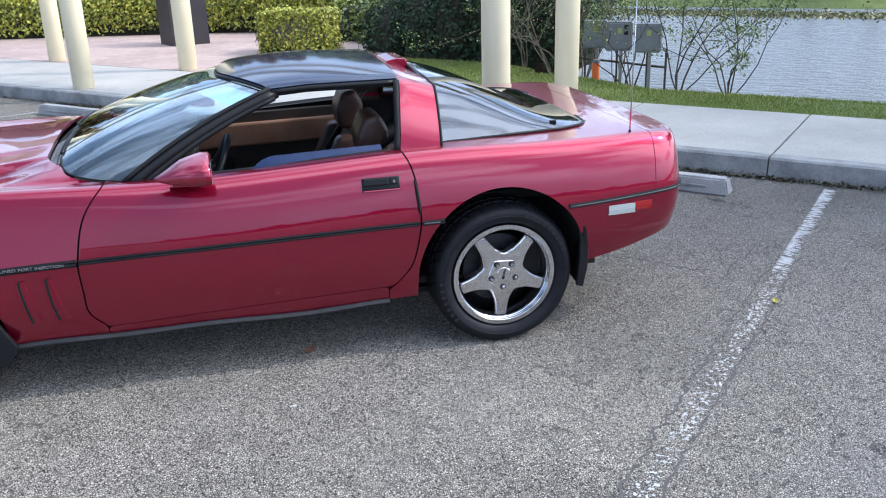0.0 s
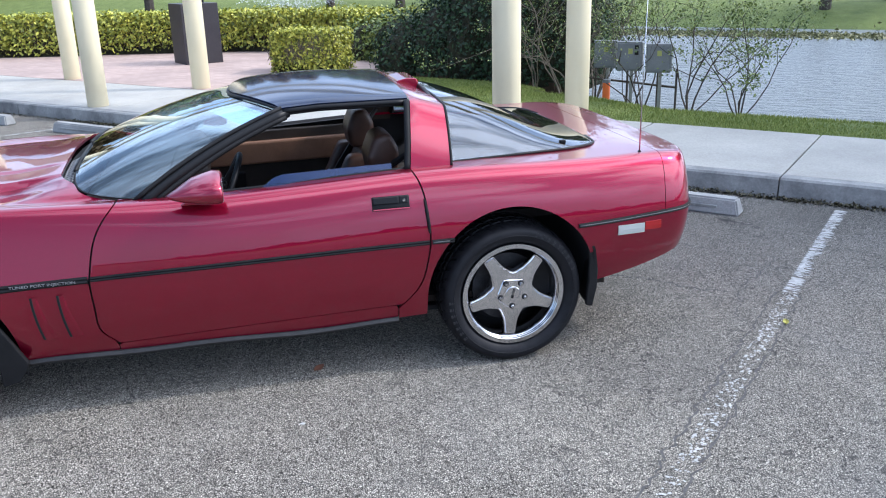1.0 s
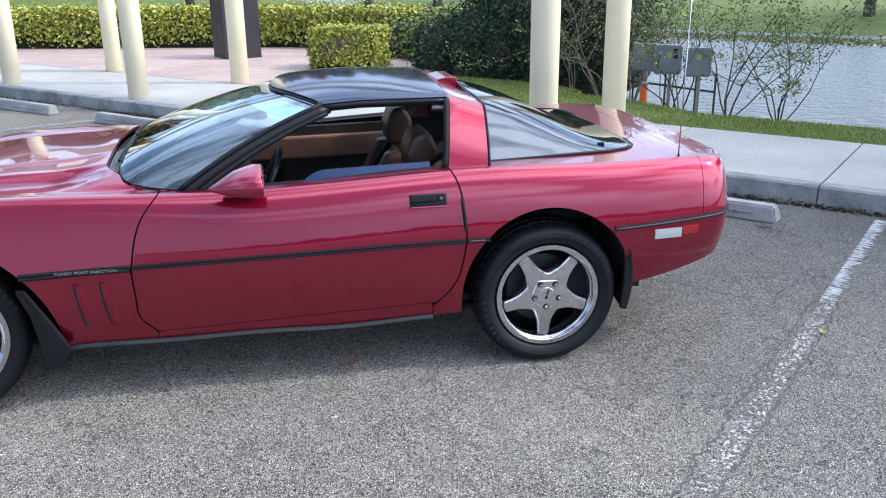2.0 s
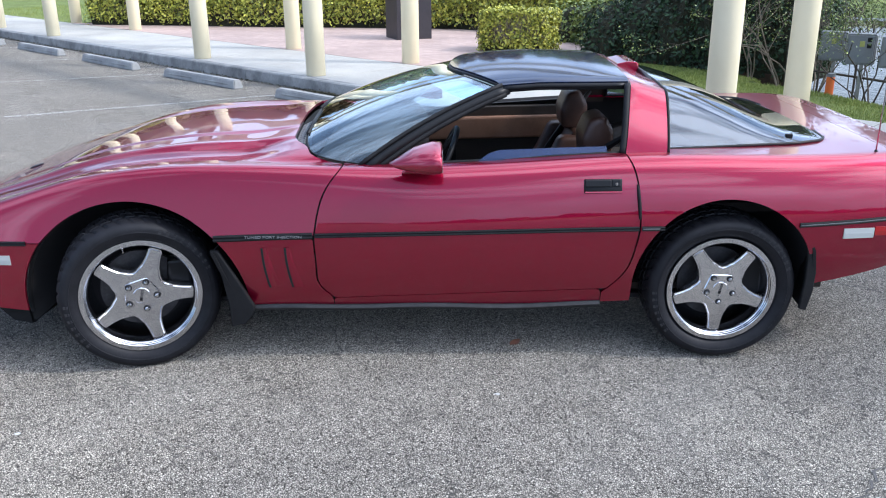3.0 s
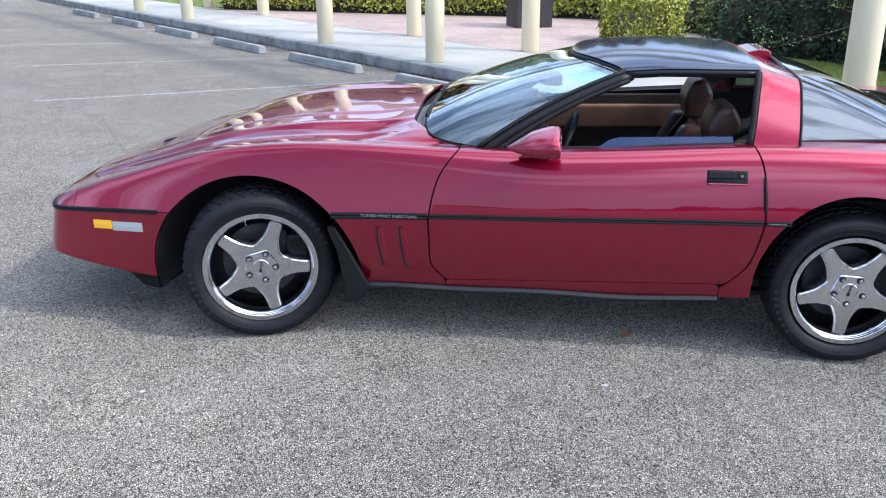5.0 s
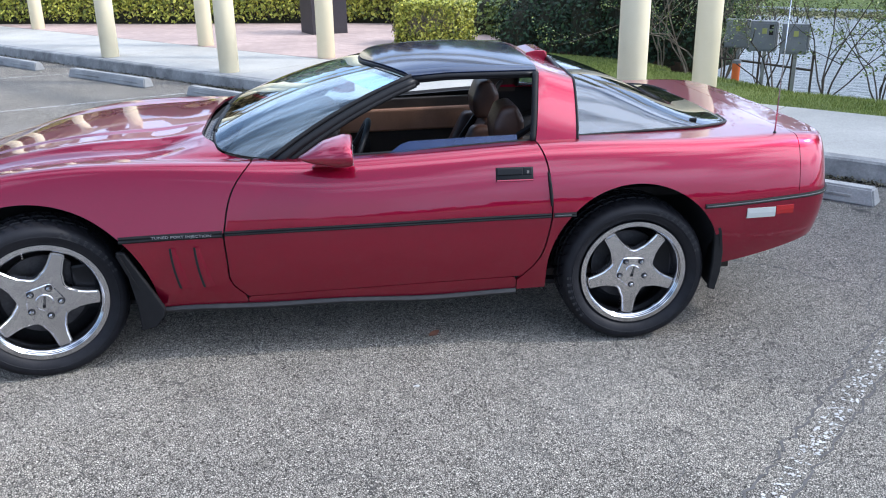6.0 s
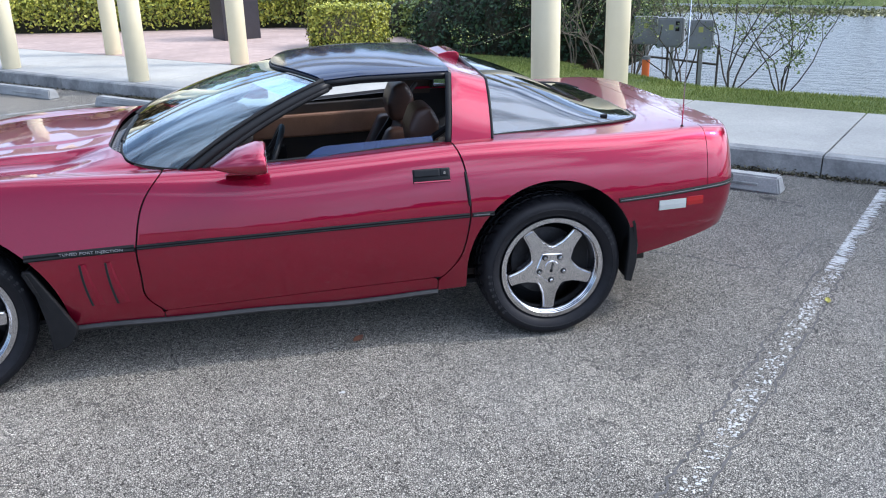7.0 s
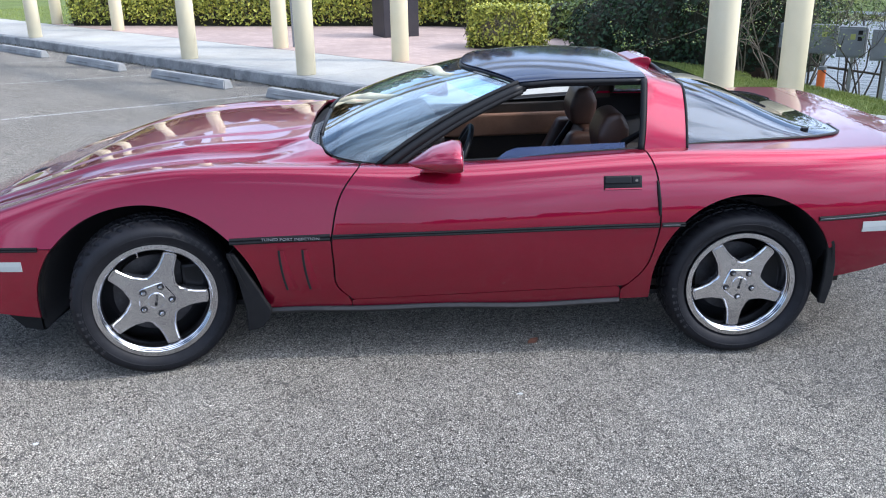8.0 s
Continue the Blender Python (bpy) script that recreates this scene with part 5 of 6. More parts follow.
for a in (0.0, 2.5, 3.8):
    part("wheel_spoke", tube_bm([tilt @ Vector((0, 0, 0.03)), tilt @ Vector((0.17 * math.cos(a), 0.17 * math.sin(a), 0))], 0.012, 6), SATIN_BLACK, steering)
part("wheel_hub", box_bm((0.1, 0.1, 0.04), tuple(tilt @ Vector((0, 0, 0.03))), 0.015, turn=Matrix.Rotation(radians(-66), 4, "Y")), SATIN_BLACK, steering)
part("column_shroud", tube_bm([tilt @ Vector((0, 0, 0.02)), (-1.3, 0.47, 0.84)], [0.035, 0.05], 10), DARK_PLASTIC, steering)
part("interior_mirror", box_bm((0.02, 0.2, 0.05), (-0.98, MID, 1.12), 0.01), SATIN_BLACK, car)


# ---- planting ----
def leaf_mesh(name, centres, outward, size, mat, parent=None, seed=1, lean=0.75):
    """Many small folded leaves as one mesh; each one an island of its own."""
    rng = np.random.default_rng(seed)
    n = len(centres)
    c = np.asarray(centres, float)
    o = np.asarray(outward, float) + rng.normal(0, lean, (n, 3))
    o /= np.linalg.norm(o, axis=1, keepdims=True) + 1e-9
    r = rng.normal(0, 1, (n, 3))
    a = np.cross(o, r)
    a /= np.linalg.norm(a, axis=1, keepdims=True) + 1e-9
    b = np.cross(o, a)
    s = size * rng.uniform(0.6, 1.3, (n, 1))
    tip, tail = c + a * s, c - a * s
    left, right = c + b * s * 0.55 + o * s * 0.18, c - b * s * 0.55 + o * s * 0.18
    verts = np.stack([tail, left, tip, right], 1).reshape(-1, 3)
    me = bpy.data.meshes.new(name)
    me.vertices.add(4 * n)
    me.vertices.foreach_set("co", verts.ravel())
    me.loops.add(4 * n)
    me.loops.foreach_set("vertex_index", np.arange(4 * n))
    me.polygons.add(n)
    me.polygons.foreach_set("loop_start", np.arange(0, 4 * n, 4))
    me.polygons.foreach_set("loop_total", np.full(n, 4))
    me.materials.append(mat)
    me.update(calc_edges=True)
    ob = new(name, me)
    if parent is not None:
        ob.parent = parent
    return ob


def hedge(name, path, wide, low, high, count, size, mat, label, seed, ragged=0.05, kind_group=""):
    """A clipped hedge along a path in the lot's axes: a twiggy core coloured dark as inner shade, and a coat of leaves.
    """
    rng = np.random.default_rng(seed)
    twigs = bmesh.new()
    pts = [kerb_to_world(u, v, 0) for u, v in path]
    origin = Vector((pts[0].x, pts[0].y, low))
    root = holder(name, origin, 0, label, "hedge", kind_group)
    seg = [(b - a) for a, b in zip(pts, pts[1:])]
    length = np.array([s.length for s in seg])
    cum = np.concatenate([[0], np.cumsum(length)])

    def at(d):
        i = min(len(seg) - 1, max(0, int(np.searchsorted(cum, d)) - 1))
        t = (d - cum[i]) / length[i]
        along = seg[i].normalized()
        return pts[i] + seg[i] * t, along, Vector((along.y, -along.x, 0))

    bm = bmesh.new()
    rings = []
    n = max(6, int(cum[-1] / 0.25))
    for k in range(n + 1):
        p, along, side = at(cum[-1] * k / n)
        ring = []
        for sx, z in ((-0.46, 0.0), (-0.47, 0.4), (-0.45, 0.82), (-0.3, 0.93), (0.3, 0.93), (0.45, 0.82), (0.47, 0.4), (0.46, 0.0)):
            q = p + side * wide * sx + Vector((0, 0, low + (high - low) * z)) - origin
            if z > 0:
                q += 0.05 * noise.noise_vector(q * 3.1)
            ring.append(bm.verts.new(q))
        rings.append(ring)
    for a, b in zip(rings, rings[1:]):
        for k in range(len(a) - 1):
            bm.faces.new((a[k], a[k + 1], b[k + 1], b[k]))
    bm.faces.new(rings[0])
    bm.faces.new(rings[-1][::-1])
    bmesh.ops.recalc_face_normals(bm, faces=bm.faces[:])
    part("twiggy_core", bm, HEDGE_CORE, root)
    cs, outs = [], []
    h = high - low
    ends = wide / (cum[-1] + wide)
    for _ in range(count):
        face = rng.random()
        d = rng.random() * cum[-1]
        if face < ends * 0.8:
            d = 0.0 if rng.random() < 0.5 else cum[-1]
            p, along, side = at(d)
            w, z = rng.uniform(-0.5, 0.5), rng.random() ** 0.8
            pos = p + side * wide * w + along * (0.03 if d else -0.03)
            out = along * (1 if d else -1)
            pz = low + h * z
        elif face < 0.42:
            p, along, side = at(d)
            w = rng.uniform(-0.5, 0.5)
            pos, out, pz = p + side * wide * w, Vector((0, 0, 1)), high
        else:
            p, along, side = at(d)
            s = 1 if rng.random() < 0.72 else -1
            z = 0.1 + 0.9 * rng.random() ** 0.62
            pos, out, pz = p + side * wide * 0.5 * s, side * s, low + h * z
            if rng.random() < 0.045:
                foot = p + side * wide * (0.42 * s) + along * rng.normal(0, 0.08) + Vector((0, 0, low + h * rng.uniform(0.0, 0.35))) - origin
                tip = p + side * wide * (0.52 * s) + along * rng.normal(0, 0.12) + Vector((0, 0, low + h * rng.uniform(0.45, 0.98))) - origin
                tube_bm([foot, foot.lerp(tip, 0.5) + side * (0.03 * s) + along * rng.normal(0, 0.03), tip], [0.006, 0.005, 0.003], 3, twigs, caps=False)
        jit = rng.normal(0, ragged, 3) + 0.05 * np.array(noise.noise_vector(Vector((pos.x * 2, pos.y * 2, pz * 2))))
        cs.append((pos.x + jit[0] - origin.x, pos.y + jit[1] - origin.y, pz + jit[2] * 0.8 - origin.z))
        outs.append(tuple(out + Vector((0, 0, 0.4))))
    tagged(part("brushwood", twigs, TWIG, root), kind="stuff")
    leaf_mesh("foliage", cs, outs, size, mat, root, seed)
    return root


hedge("hedge", [(-18.2, 5.6), (-16.4, 6.75), (-14.6, 7.75), (-12.9, 8.9), (-11.2, 9.95), (-9.4, 10.4), (-7.4, 10.2)], 0.85, 0.14, 0.88, 42000, 0.04, LEAF_YELLOW, "clipped yellow-green hedge round the back of the plaza", 3)
hedge("hedge", [(-7.84, 7.36), (-6.92, 7.62)], 0.7, 0.14, 0.78, 10500, 0.029, LEAF_YELLOW, "square-clipped yellow-green hedge block beside the plaza", 5, 0.025)


def mass(name, blobs, count, size, mat, label, category, seed, kind=""):
    """A loose evergreen mass: leaves over a heap of rounded lumps (u, v, z, radius, height)."""
    rng = np.random.default_rng(seed)
    first = kerb_to_world(blobs[0][0], blobs[0][1], 0.12)
    root = holder(name, first, 0, label, category, kind=kind)
    bm = bmesh.new()
    cs, outs = [], []
    area = np.array([b[3] * b[4] for b in blobs])
    share = (area / area.sum() * count).astype(int)
    for (u, v, z, r, h), n in zip(blobs, share):
        c = kerb_to_world(u, v, z) - first
        own = bmesh.new()
        bmesh.ops.create_icosphere(own, subdivisions=3, radius=1)
        for vv in own.verts:
            k = 0.86 + 0.2 * noise.noise(vv.co * 2.3 + Vector((u, v, 0)))
            vv.co = Vector((vv.co.x * r * k, vv.co.y * r * k, max(vv.co.z * h * k, -z + 0.06))) + c
        me = bpy.data.meshes.new("tmp")
        own.to_mesh(me)
        own.free()
        bm.from_mesh(me)
        bpy.data.meshes.remove(me)
        d = rng.normal(0, 1, (n, 3))
        d /= np.linalg.norm(d, axis=1, keepdims=True)
        lump = np.array([1 + 0.2 * noise.noise(Vector(x) * 2.3 + Vector((u, v, 0))) for x in d])
        lump *= rng.uniform(0.85, 1.12, n)
        p = d * lump[:, None] * np.array([r, r, h]) + np.array(c)
        ok = p[:, 2] > 0.02
        cs.append(p[ok])
        outs.append(d[ok])
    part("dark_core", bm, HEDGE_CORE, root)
    leaf_mesh("foliage", np.concatenate(cs), np.concatenate(outs) + np.array([0, 0, 0.3]), size, mat, root, seed)
    return root


mass("evergreen_shrub", [(-6.0, 8.35, 0.2, 0.65, 0.75), (-5.3, 8.3, 0.3, 0.7, 1.0), (-4.6, 8.2, 0.4, 0.75, 1.35), (-3.9, 8.05, 0.5, 0.75, 1.6), (-3.3, 7.95, 0.5, 0.6, 1.7), (-5.0, 9.2, 0.6, 0.9, 1.8), (-3.8, 9.0, 0.8, 0.9, 2.2)], 42000, 0.036, LEAF_DARK, "dense dark green evergreen shrubbery beside the lawn", "shrub", 11)
mass("evergreen_shrub", [(-6.9, 9.5, 0.2, 0.8, 0.75), (-6.2, 9.4, 0.3, 0.75, 0.8), (-7.7, 9.6, 0.2, 0.7, 0.6)], 9000, 0.042, LEAF_MID, "bright green unclipped hedge behind the clipped block", "shrub", 12)

# bed of mulch under the planting
bm = prism_bm([(-18.6, 5.4), (-15.8, 6.9), (-13.0, 8.3), (-10.6, 9.75), (-8.2, 9.9), (-6.2, 8.6), (-5.6, 7.75), (-4.2, 7.6), (-3.2, 7.45), (-2.9, 7.7), (-3.2, 9.5), (-7.0, 11.2), (-11.0, 11.0), (-14.0, 9.2), (-18.8, 6.2)], 0.0, 0.157)
mulch = link_mesh("planting_bed", bm, MULCH)
mulch.matrix_world = LOT
tagged(mulch, "dark brown mulch under the hedges", "mulch", kind="structure")


# ---- open, twiggy shrubs on the bank ----
def twiggy(name, u, v, z, stems, height, spread, seed, leaves, mat_leaf, bark, label, toward=(0, 0), leaf_size=0.014, thick=0.011):
    rng = random.Random(seed)
    root = holder(name, kerb_to_world(u, v, z), rng.uniform(0, 6), label, "shrub", "open shrubs on the lake bank")
    bm = bmesh.new()
    tips = []
    pull = Vector((*toward, 0))

    def grow(p, d, r, left, level):
        pts, rad = [p], [r]
        n = 5 if level == 0 else 4
        step = left / n
        for k in range(n):
            d = (d + Vector((rng.gauss(0, 0.24), rng.gauss(0, 0.24), rng.gauss(0.04, 0.16))) + pull * 0.05).normalized()
            p = p + d * step
            pts.append(p)
            rad.append(r * (1 - 0.6 * (k + 1) / n))
            if level > 0:
                tips.append(p)
            if level < 3 and k > 0 and rng.random() < (0.95 if level < 2 else 0.7):
                side = (d + Vector((rng.gauss(0, 0.75), rng.gauss(0, 0.75), rng.gauss(0.1, 0.35))) + pull * 0.3).normalized()
                grow(p, side, rad[-1] * 0.65, left * rng.uniform(0.4, 0.62), level + 1)
        tube_bm(pts, rad, 5 if level < 2 else 4, bm, caps=False)

    for k in range(stems):
        a = 2 * math.pi * (k + rng.uniform(-0.3, 0.3)) / stems
        d = Vector((math.cos(a) * spread, math.sin(a) * spread, 1.0)).normalized()
        grow(Vector((0.02 * math.cos(a), 0.02 * math.sin(a), -0.03)), d, thick * rng.uniform(0.7, 1.1), height * rng.uniform(0.8, 1.1), 0)
    part("branch_tangle", bm, bark, root)
    if leaves and tips:
        cs = []
        for _ in range(leaves):
            t = rng.choice(tips)
            cs.append((t.x + rng.gauss(0, 0.03), t.y + rng.gauss(0, 0.03), t.z + rng.gauss(0, 0.03)))
        leaf_mesh("foliage", cs, np.tile([0, 0, 1.0], (len(cs), 1)), leaf_size, mat_leaf, root, seed, 1.0)
    return root


twiggy("bare_shrub", -1.1, 6.47, 0.04, 5, 1.2, 0.5, 21, 2000, LEAF_MID, BARK_DARK, "nearly bare multi-stemmed shrub on the lake bank")
twiggy("bare_shrub", -0.52, 6.33, 0.05, 6, 1.05, 0.62, 22, 2400, LEAF_MID, BARK_DARK, "spreading thin-stemmed shrub with small leaves on the lake bank", (0.6, -0.5), 0.018)
twiggy("bare_shrub", -1.75, 6.75, 0.0, 4, 1.3, 0.6, 23, 900, LEAF_MID, BARK_DARK, "nearly bare shrub among the meter boxes")
twiggy("bare_shrub", -2.5, 7.1, -0.05, 5, 1.5, 0.5, 24, 2600, LEAF_MID, TWIG, "leafy multi-stemmed shrub with pale grey stems")
twiggy("bare_shrub", -2.9, 7.15, -0.05, 5, 1.7, 0.45, 25, 3200, LEAF_MID, TWIG, "leafy multi-stemmed shrub with pale grey stems")
twiggy("bare_shrub", -3.35, 7.2, 0.0, 4, 1.9, 0.5, 26, 1500, LEAF_DARK, TWIG, "pale-stemmed shrub before dark evergreens")
twiggy("bare_shrub", -2.15, 7.6, -0.2, 4, 1.5, 0.6, 27, 1200, LEAF_MID, BARK_DARK, "thin shrub at the water's edge")


# ---- meter boxes on posts ----
def meter_box(u, v, turn, w=0.27, h=0.32, low=0.47, window=False):
    base_z = ground_height(u, v) - 0.01
    root = holder("meter_box", kerb_to_world(u, v, base_z), radians(-45 + turn), "grey steel meter box on a galvanised post by the lake", "meter box", "meter boxes")
    lift = low - base_z
    cab = part("cabinet", box_bm((w, 0.13, h), (0, 0, lift + h / 2), 0.006), GREY_BOX, root)
    part("cover", box_bm((w - 0.03, 0.012, h - 0.04), (0, -0.07, lift + h / 2), 0.004), GREY_BOX, root)
    part("side_plate", box_bm((0.012, 0.11, h - 0.03), (w / 2 + 0.007, 0, lift + h / 2), 0.002), GALVANISED, root)
    part("label_plate", box_bm((0.05, 0.003, 0.06), (0.01, -0.0775, lift + h * 0.68), 0.001), material("faded_label", (0.4, 0.4, 0.12), 0.6), root, "small yellowish label")
    if window:
        for k in range(2):
            part("meter_glass", box_bm((0.045, 0.004, 0.045), (0.08, -0.078, lift + h * (0.82 - 0.2 * k)), 0.001), SATIN_BLACK, root)
    part("post", box_bm((0.04, 0.04, lift + h * 0.9), (0.02, 0.06, (lift + h * 0.9) / 2), 0.003), GALVANISED, root)
    return root


meter_box(-1.5, 6.55, 14)
meter_box(-1.9, 6.72, 14, 0.28, 0.33, 0.46, True)
meter_box(-2.27, 6.9, 14, 0.27, 0.32, 0.46)
meter_box(-2.72, 7.1, 14, 0.25, 0.28, 0.48)


def rail_fence():
    pts = [(-2.95, 7.3), (-2.45, 7.05), (-1.98, 6.88), (-1.55, 6.7), (-1.3, 6.6)]
    root = holder("low_rail", kerb_to_world(*pts[0], ground_height(*pts[0])), 0, "low dark steel rail on thin posts by the lake", "rail")
    o = Vector(root.matrix_world.translation)
    part("top_bar", tube_bm([kerb_to_world(u, v, 0.3) - o for u, v in pts], 0.014, 6), BARK_DARK, root)
    for u, v in pts:
        part("post", tube_bm([kerb_to_world(u, v, ground_height(u, v) - 0.05) - o, kerb_to_world(u, v, 0.5) - o], 0.013, 6), BARK_DARK, root)


rail_fence()
pipe = holder("standpipe", kerb_to_world(-2.18, 6.72, ground_height(-2.18, 6.72)), 0, "short orange plastic standpipe in the grass", "pipe")
part("body", lathe_bm([(0.0, 0), (0.045, 0), (0.045, 0.24), (0.04, 0.26), (0.0, 0.262)], 20, "z"), ORANGE, pipe, smooth=False)
part("cap", lathe_bm([(0.05, 0.25), (0.05, 0.285), (0.0, 0.29)], 20, "z"), GREY_BOX, pipe)
slim = holder("slim_post", kerb_to_world(-10.28, 5.5, 0.15), 0, "slim grey steel post beside a column", "post")
part("shaft", box_bm((0.07, 0.07, 1.9), (0, 0, 0.95), 0.006), GREY_BOX, slim)


# ---- grass blades on the strip beside the pavement ----
def blades(name, u0, u1, v0, v1, count, tall, seed, label):
    rng = np.random.default_rng(seed)
    u, v = rng.uniform(u0, u1, count), rng.uniform(v0, v1, count)
    verts, faces = [], []
    for k in range(count):
        p = kerb_to_world(u[k], v[k], ground_height(u[k], v[k]) - 0.01)
        a, h = rng.uniform(0, 6.28), tall * rng.uniform(0.5, 1.3)
        side, lean = Vector((math.cos(a), math.sin(a), 0)) * 0.005, Vector((rng.normal(0, 0.4), rng.normal(0, 0.4), 1)).normalized() * h
        verts += [p - side, p + side, p + lean]
        faces.append((3 * k, 3 * k + 1, 3 * k + 2))
    ob = from_arrays(name, verts, faces, GRASS_BLADE)
    return tagged(ob, label, "grass", kind="stuff")


blades("grass", -5.9, -3.2, 5.17, 7.6, 30000, 0.034, 33, "short sunlit grass before the evergreen shrubbery")
blades("grass", -3.2, 3.2, 5.16, 6.7, 46000, 0.036, 31, "short green grass on the strip between pavement and lake")
blades("grass", -26, -18.4, 5.2, 9.5, 9000, 0.07, 32, "short green grass beside the pavement")


# ---- far bank, fence, trees ----
def tree(u, v, z, height, crown_r, seed, label, mat=None, lean=0.0, clear=0.45, leaf=0.16, count=1500):
    rng = random.Random(seed)
    root = holder("tree", kerb_to_world(u, v, z), 0, label, "tree", "trees round the lake")
    bm = bmesh.new()
    top = Vector((lean, 0, height * 0.8))
    trunk = [Vector((0, 0, -0.2)), Vector((0.02, 0.01, height * 0.2)), top * 0.55, top]
    tube_bm(trunk, [height * 0.032, height * 0.026, height * 0.018, height * 0.008], 9, bm)
    clumps = []
    for k in range(9):
        t = rng.uniform(clear, 0.95)
        p = top * t
        a = rng.uniform(0, 6.28)
        e = p + Vector((math.cos(a), math.sin(a), rng.uniform(0.2, 0.9))) * crown_r * rng.uniform(0.5, 0.9)
        tube_bm([p, p.lerp(e, 0.5) + Vector((0, 0, 0.1)), e], [height * 0.012, height * 0.008, height * 0.003], 6, bm)
        clumps.append(e)
    part("trunk", bm, BARK_DARK, root)
    nr = np.random.default_rng(seed)
    cs = []
    for e in clumps:
        cs.append(np.array(e) + nr.normal(0, crown_r * 0.26, (count // len(clumps), 3)) * [1, 1, 0.7])
    cs = np.concatenate(cs)
    leaf_mesh("crown", cs, np.tile([0, 0, 0.5], (len(cs), 1)), leaf, mat or LEAF_MID, root, seed, 1.0)
    return root


for k, (u, v, h) in enumerate(((-2.6, 25.5, 5.5), (-1.0, 27.0, 6.0), (1.5, 26.5, 5.8), (-12.5, 30.0, 6.0), (-17.0, 24.0, 6.5), (-21.5, 25.5, 6.0), (-26.0, 20.0, 7.0), (-8.0, 33.0, 6.0))):
    tree(u, v, ground_height(u, v), h, h * 0.32, 50 + k, "broad-crowned tree with a dark trunk on the far lawn", leaf=0.14)


# unseen tree, added to throw shade over pavement, kerb and wheel stop
tree(3.6, 5.75, ground_height(3.6, 5.75), 5.6, 2.1, 71, "unseen leafy tree on the grass strip, added to shade the pavement", leaf=0.09, count=9000, lean=0.2, clear=0.5)


def far_fence():
    root = tagged(new("fence"), "long pale wall behind dark posts on the far side of the lake", "fence", kind="structure")
    root.matrix_world = LOT
    z = ground_height(0, 40)
    part("wall", box_bm((120, 0.2, 1.0), (-20, 41, z + 0.5)), mottled("pale_render", (0.55, 0.55, 0.52), (0.68, 0.68, 0.65), 0.6, 0.85, 20), root)
    part("rail", box_bm((120, 0.08, 0.12), (-20, 39.6, z + 1.0)), SATIN_BLACK, root)
    for k in range(90):
        part("post", box_bm((0.22, 0.16, 1.5), (-70 + 1.15 * k, 39.6, z + 0.7)), BARK_DARK, root)


far_fence()


def bank_scrub():
    rng = np.random.default_rng(77)
    n = 26000
    u, v = rng.uniform(-34, 14, n), 21.4 + rng.normal(0, 0.55, n)
    z = np.array([ground_height(a, b) for a, b in zip(u, v)]) + rng.random(n) ** 2 * 0.55
    cs = np.stack([Q * (u + v), Q * (v - u), np.maximum(z, -0.28)], 1)
    ob = leaf_mesh("bank_scrub", cs, np.tile([0, 0, 0.6], (n, 1)), 0.05, leafy("dry_reed", (0.08, 0.085, 0.03), (0.16, 0.16, 0.06), (0.27, 0.26, 0.11)), None, 77, 1.0)
    tagged(ob, "brownish green reeds along the far water's edge", "reeds", kind="stuff")


bank_scrub()


def woods(name, centre, radius, a0, a1, seed, high, label, mat=LEAF_DARK, thin=0.62, count=26000):
    """A far belt of trees."""
    rng = np.random.default_rng(seed)
    n = count
    a = rng.uniform(a0, a1, n)
    lump = np.array([thin + 0.45 * noise.noise(Vector((t * 26, seed, 0))) + 0.2 * noise.noise(Vector((t * 90, seed, 3))) for t in a])
    r = radius + rng.normal(0, 3.0, n)
    z = rng.random(n) ** 0.8 * high * np.maximum(lump, 0.04)
    cs = np.stack([centre[0] + r * np.cos(a), centre[1] + r * np.sin(a), z], 1)
    ob = leaf_mesh(name, cs, np.tile([0, 0, 0.4], (n, 1)), 0.75, mat, None, seed, 1.0)
    return tagged(ob, label, "woods", kind="stuff")


woods("far_woods", (0, 0), 95, math.pi * 0.95, math.pi * 2.05, 91, 3.2, "dark green belt of trees closing the distance", thin=0.2)

woods("far_woods", (0, 0), 260, -0.1, math.pi * 1.05, 92, 9.0, "distant dark green belt of trees beyond the lake")

# unseen belt, added to give the hood and roof brown reflections
BROWN_LEAF = leafy("brown_olive_leaf", (0.05, 0.035, 0.015), (0.16, 0.11, 0.05), (0.32, 0.22, 0.11), 0.8)
woods("far_woods", (0, 0), 66, radians(78), radians(168), 93, 17.0, "tall unseen brown-olive tree belt behind the plaza, added for reflections", BROWN_LEAF, count=60000)

# sprinkler spray over the far lawn
rng = np.random.default_rng(8)
n = 5000
a = rng.uniform(-0.55, 0.55, n)
t = rng.random(n)
drop = leaf_mesh("sprinkler_spray", np.stack([Q * (-14 + 3.6 * a * t + 14.5), Q * (14.5 + 14 - 3.6 * a * t), 0.2 + 2.6 * t * np.cos(a * 1.4) - 1.3 * t * t + rng.normal(0, 0.03, n)], 1), np.tile([0, 0, 1.0], (n, 1)), 0.016, material("water_drops", (0.85, 0.87, 0.9), 0.2), None, 8, 1.0)
tagged(drop, "fine white spray of a lawn sprinkler", "spray", kind="stuff")

# ---- unseen pergola beams, added on the columns for reflections ----
pergola = holder("pergola", kerb_to_world(-10.5, 4.45, 3.2), radians(-45), "unseen cream pergola beams, added on the round columns for reflections", "pergola")
for y in (-0.848, 0.84):
    part("beam", box_bm((19.0, 0.2, 0.26), (0, y, 0.13), 0.01), CREAM, pergola, "cream painted beam")


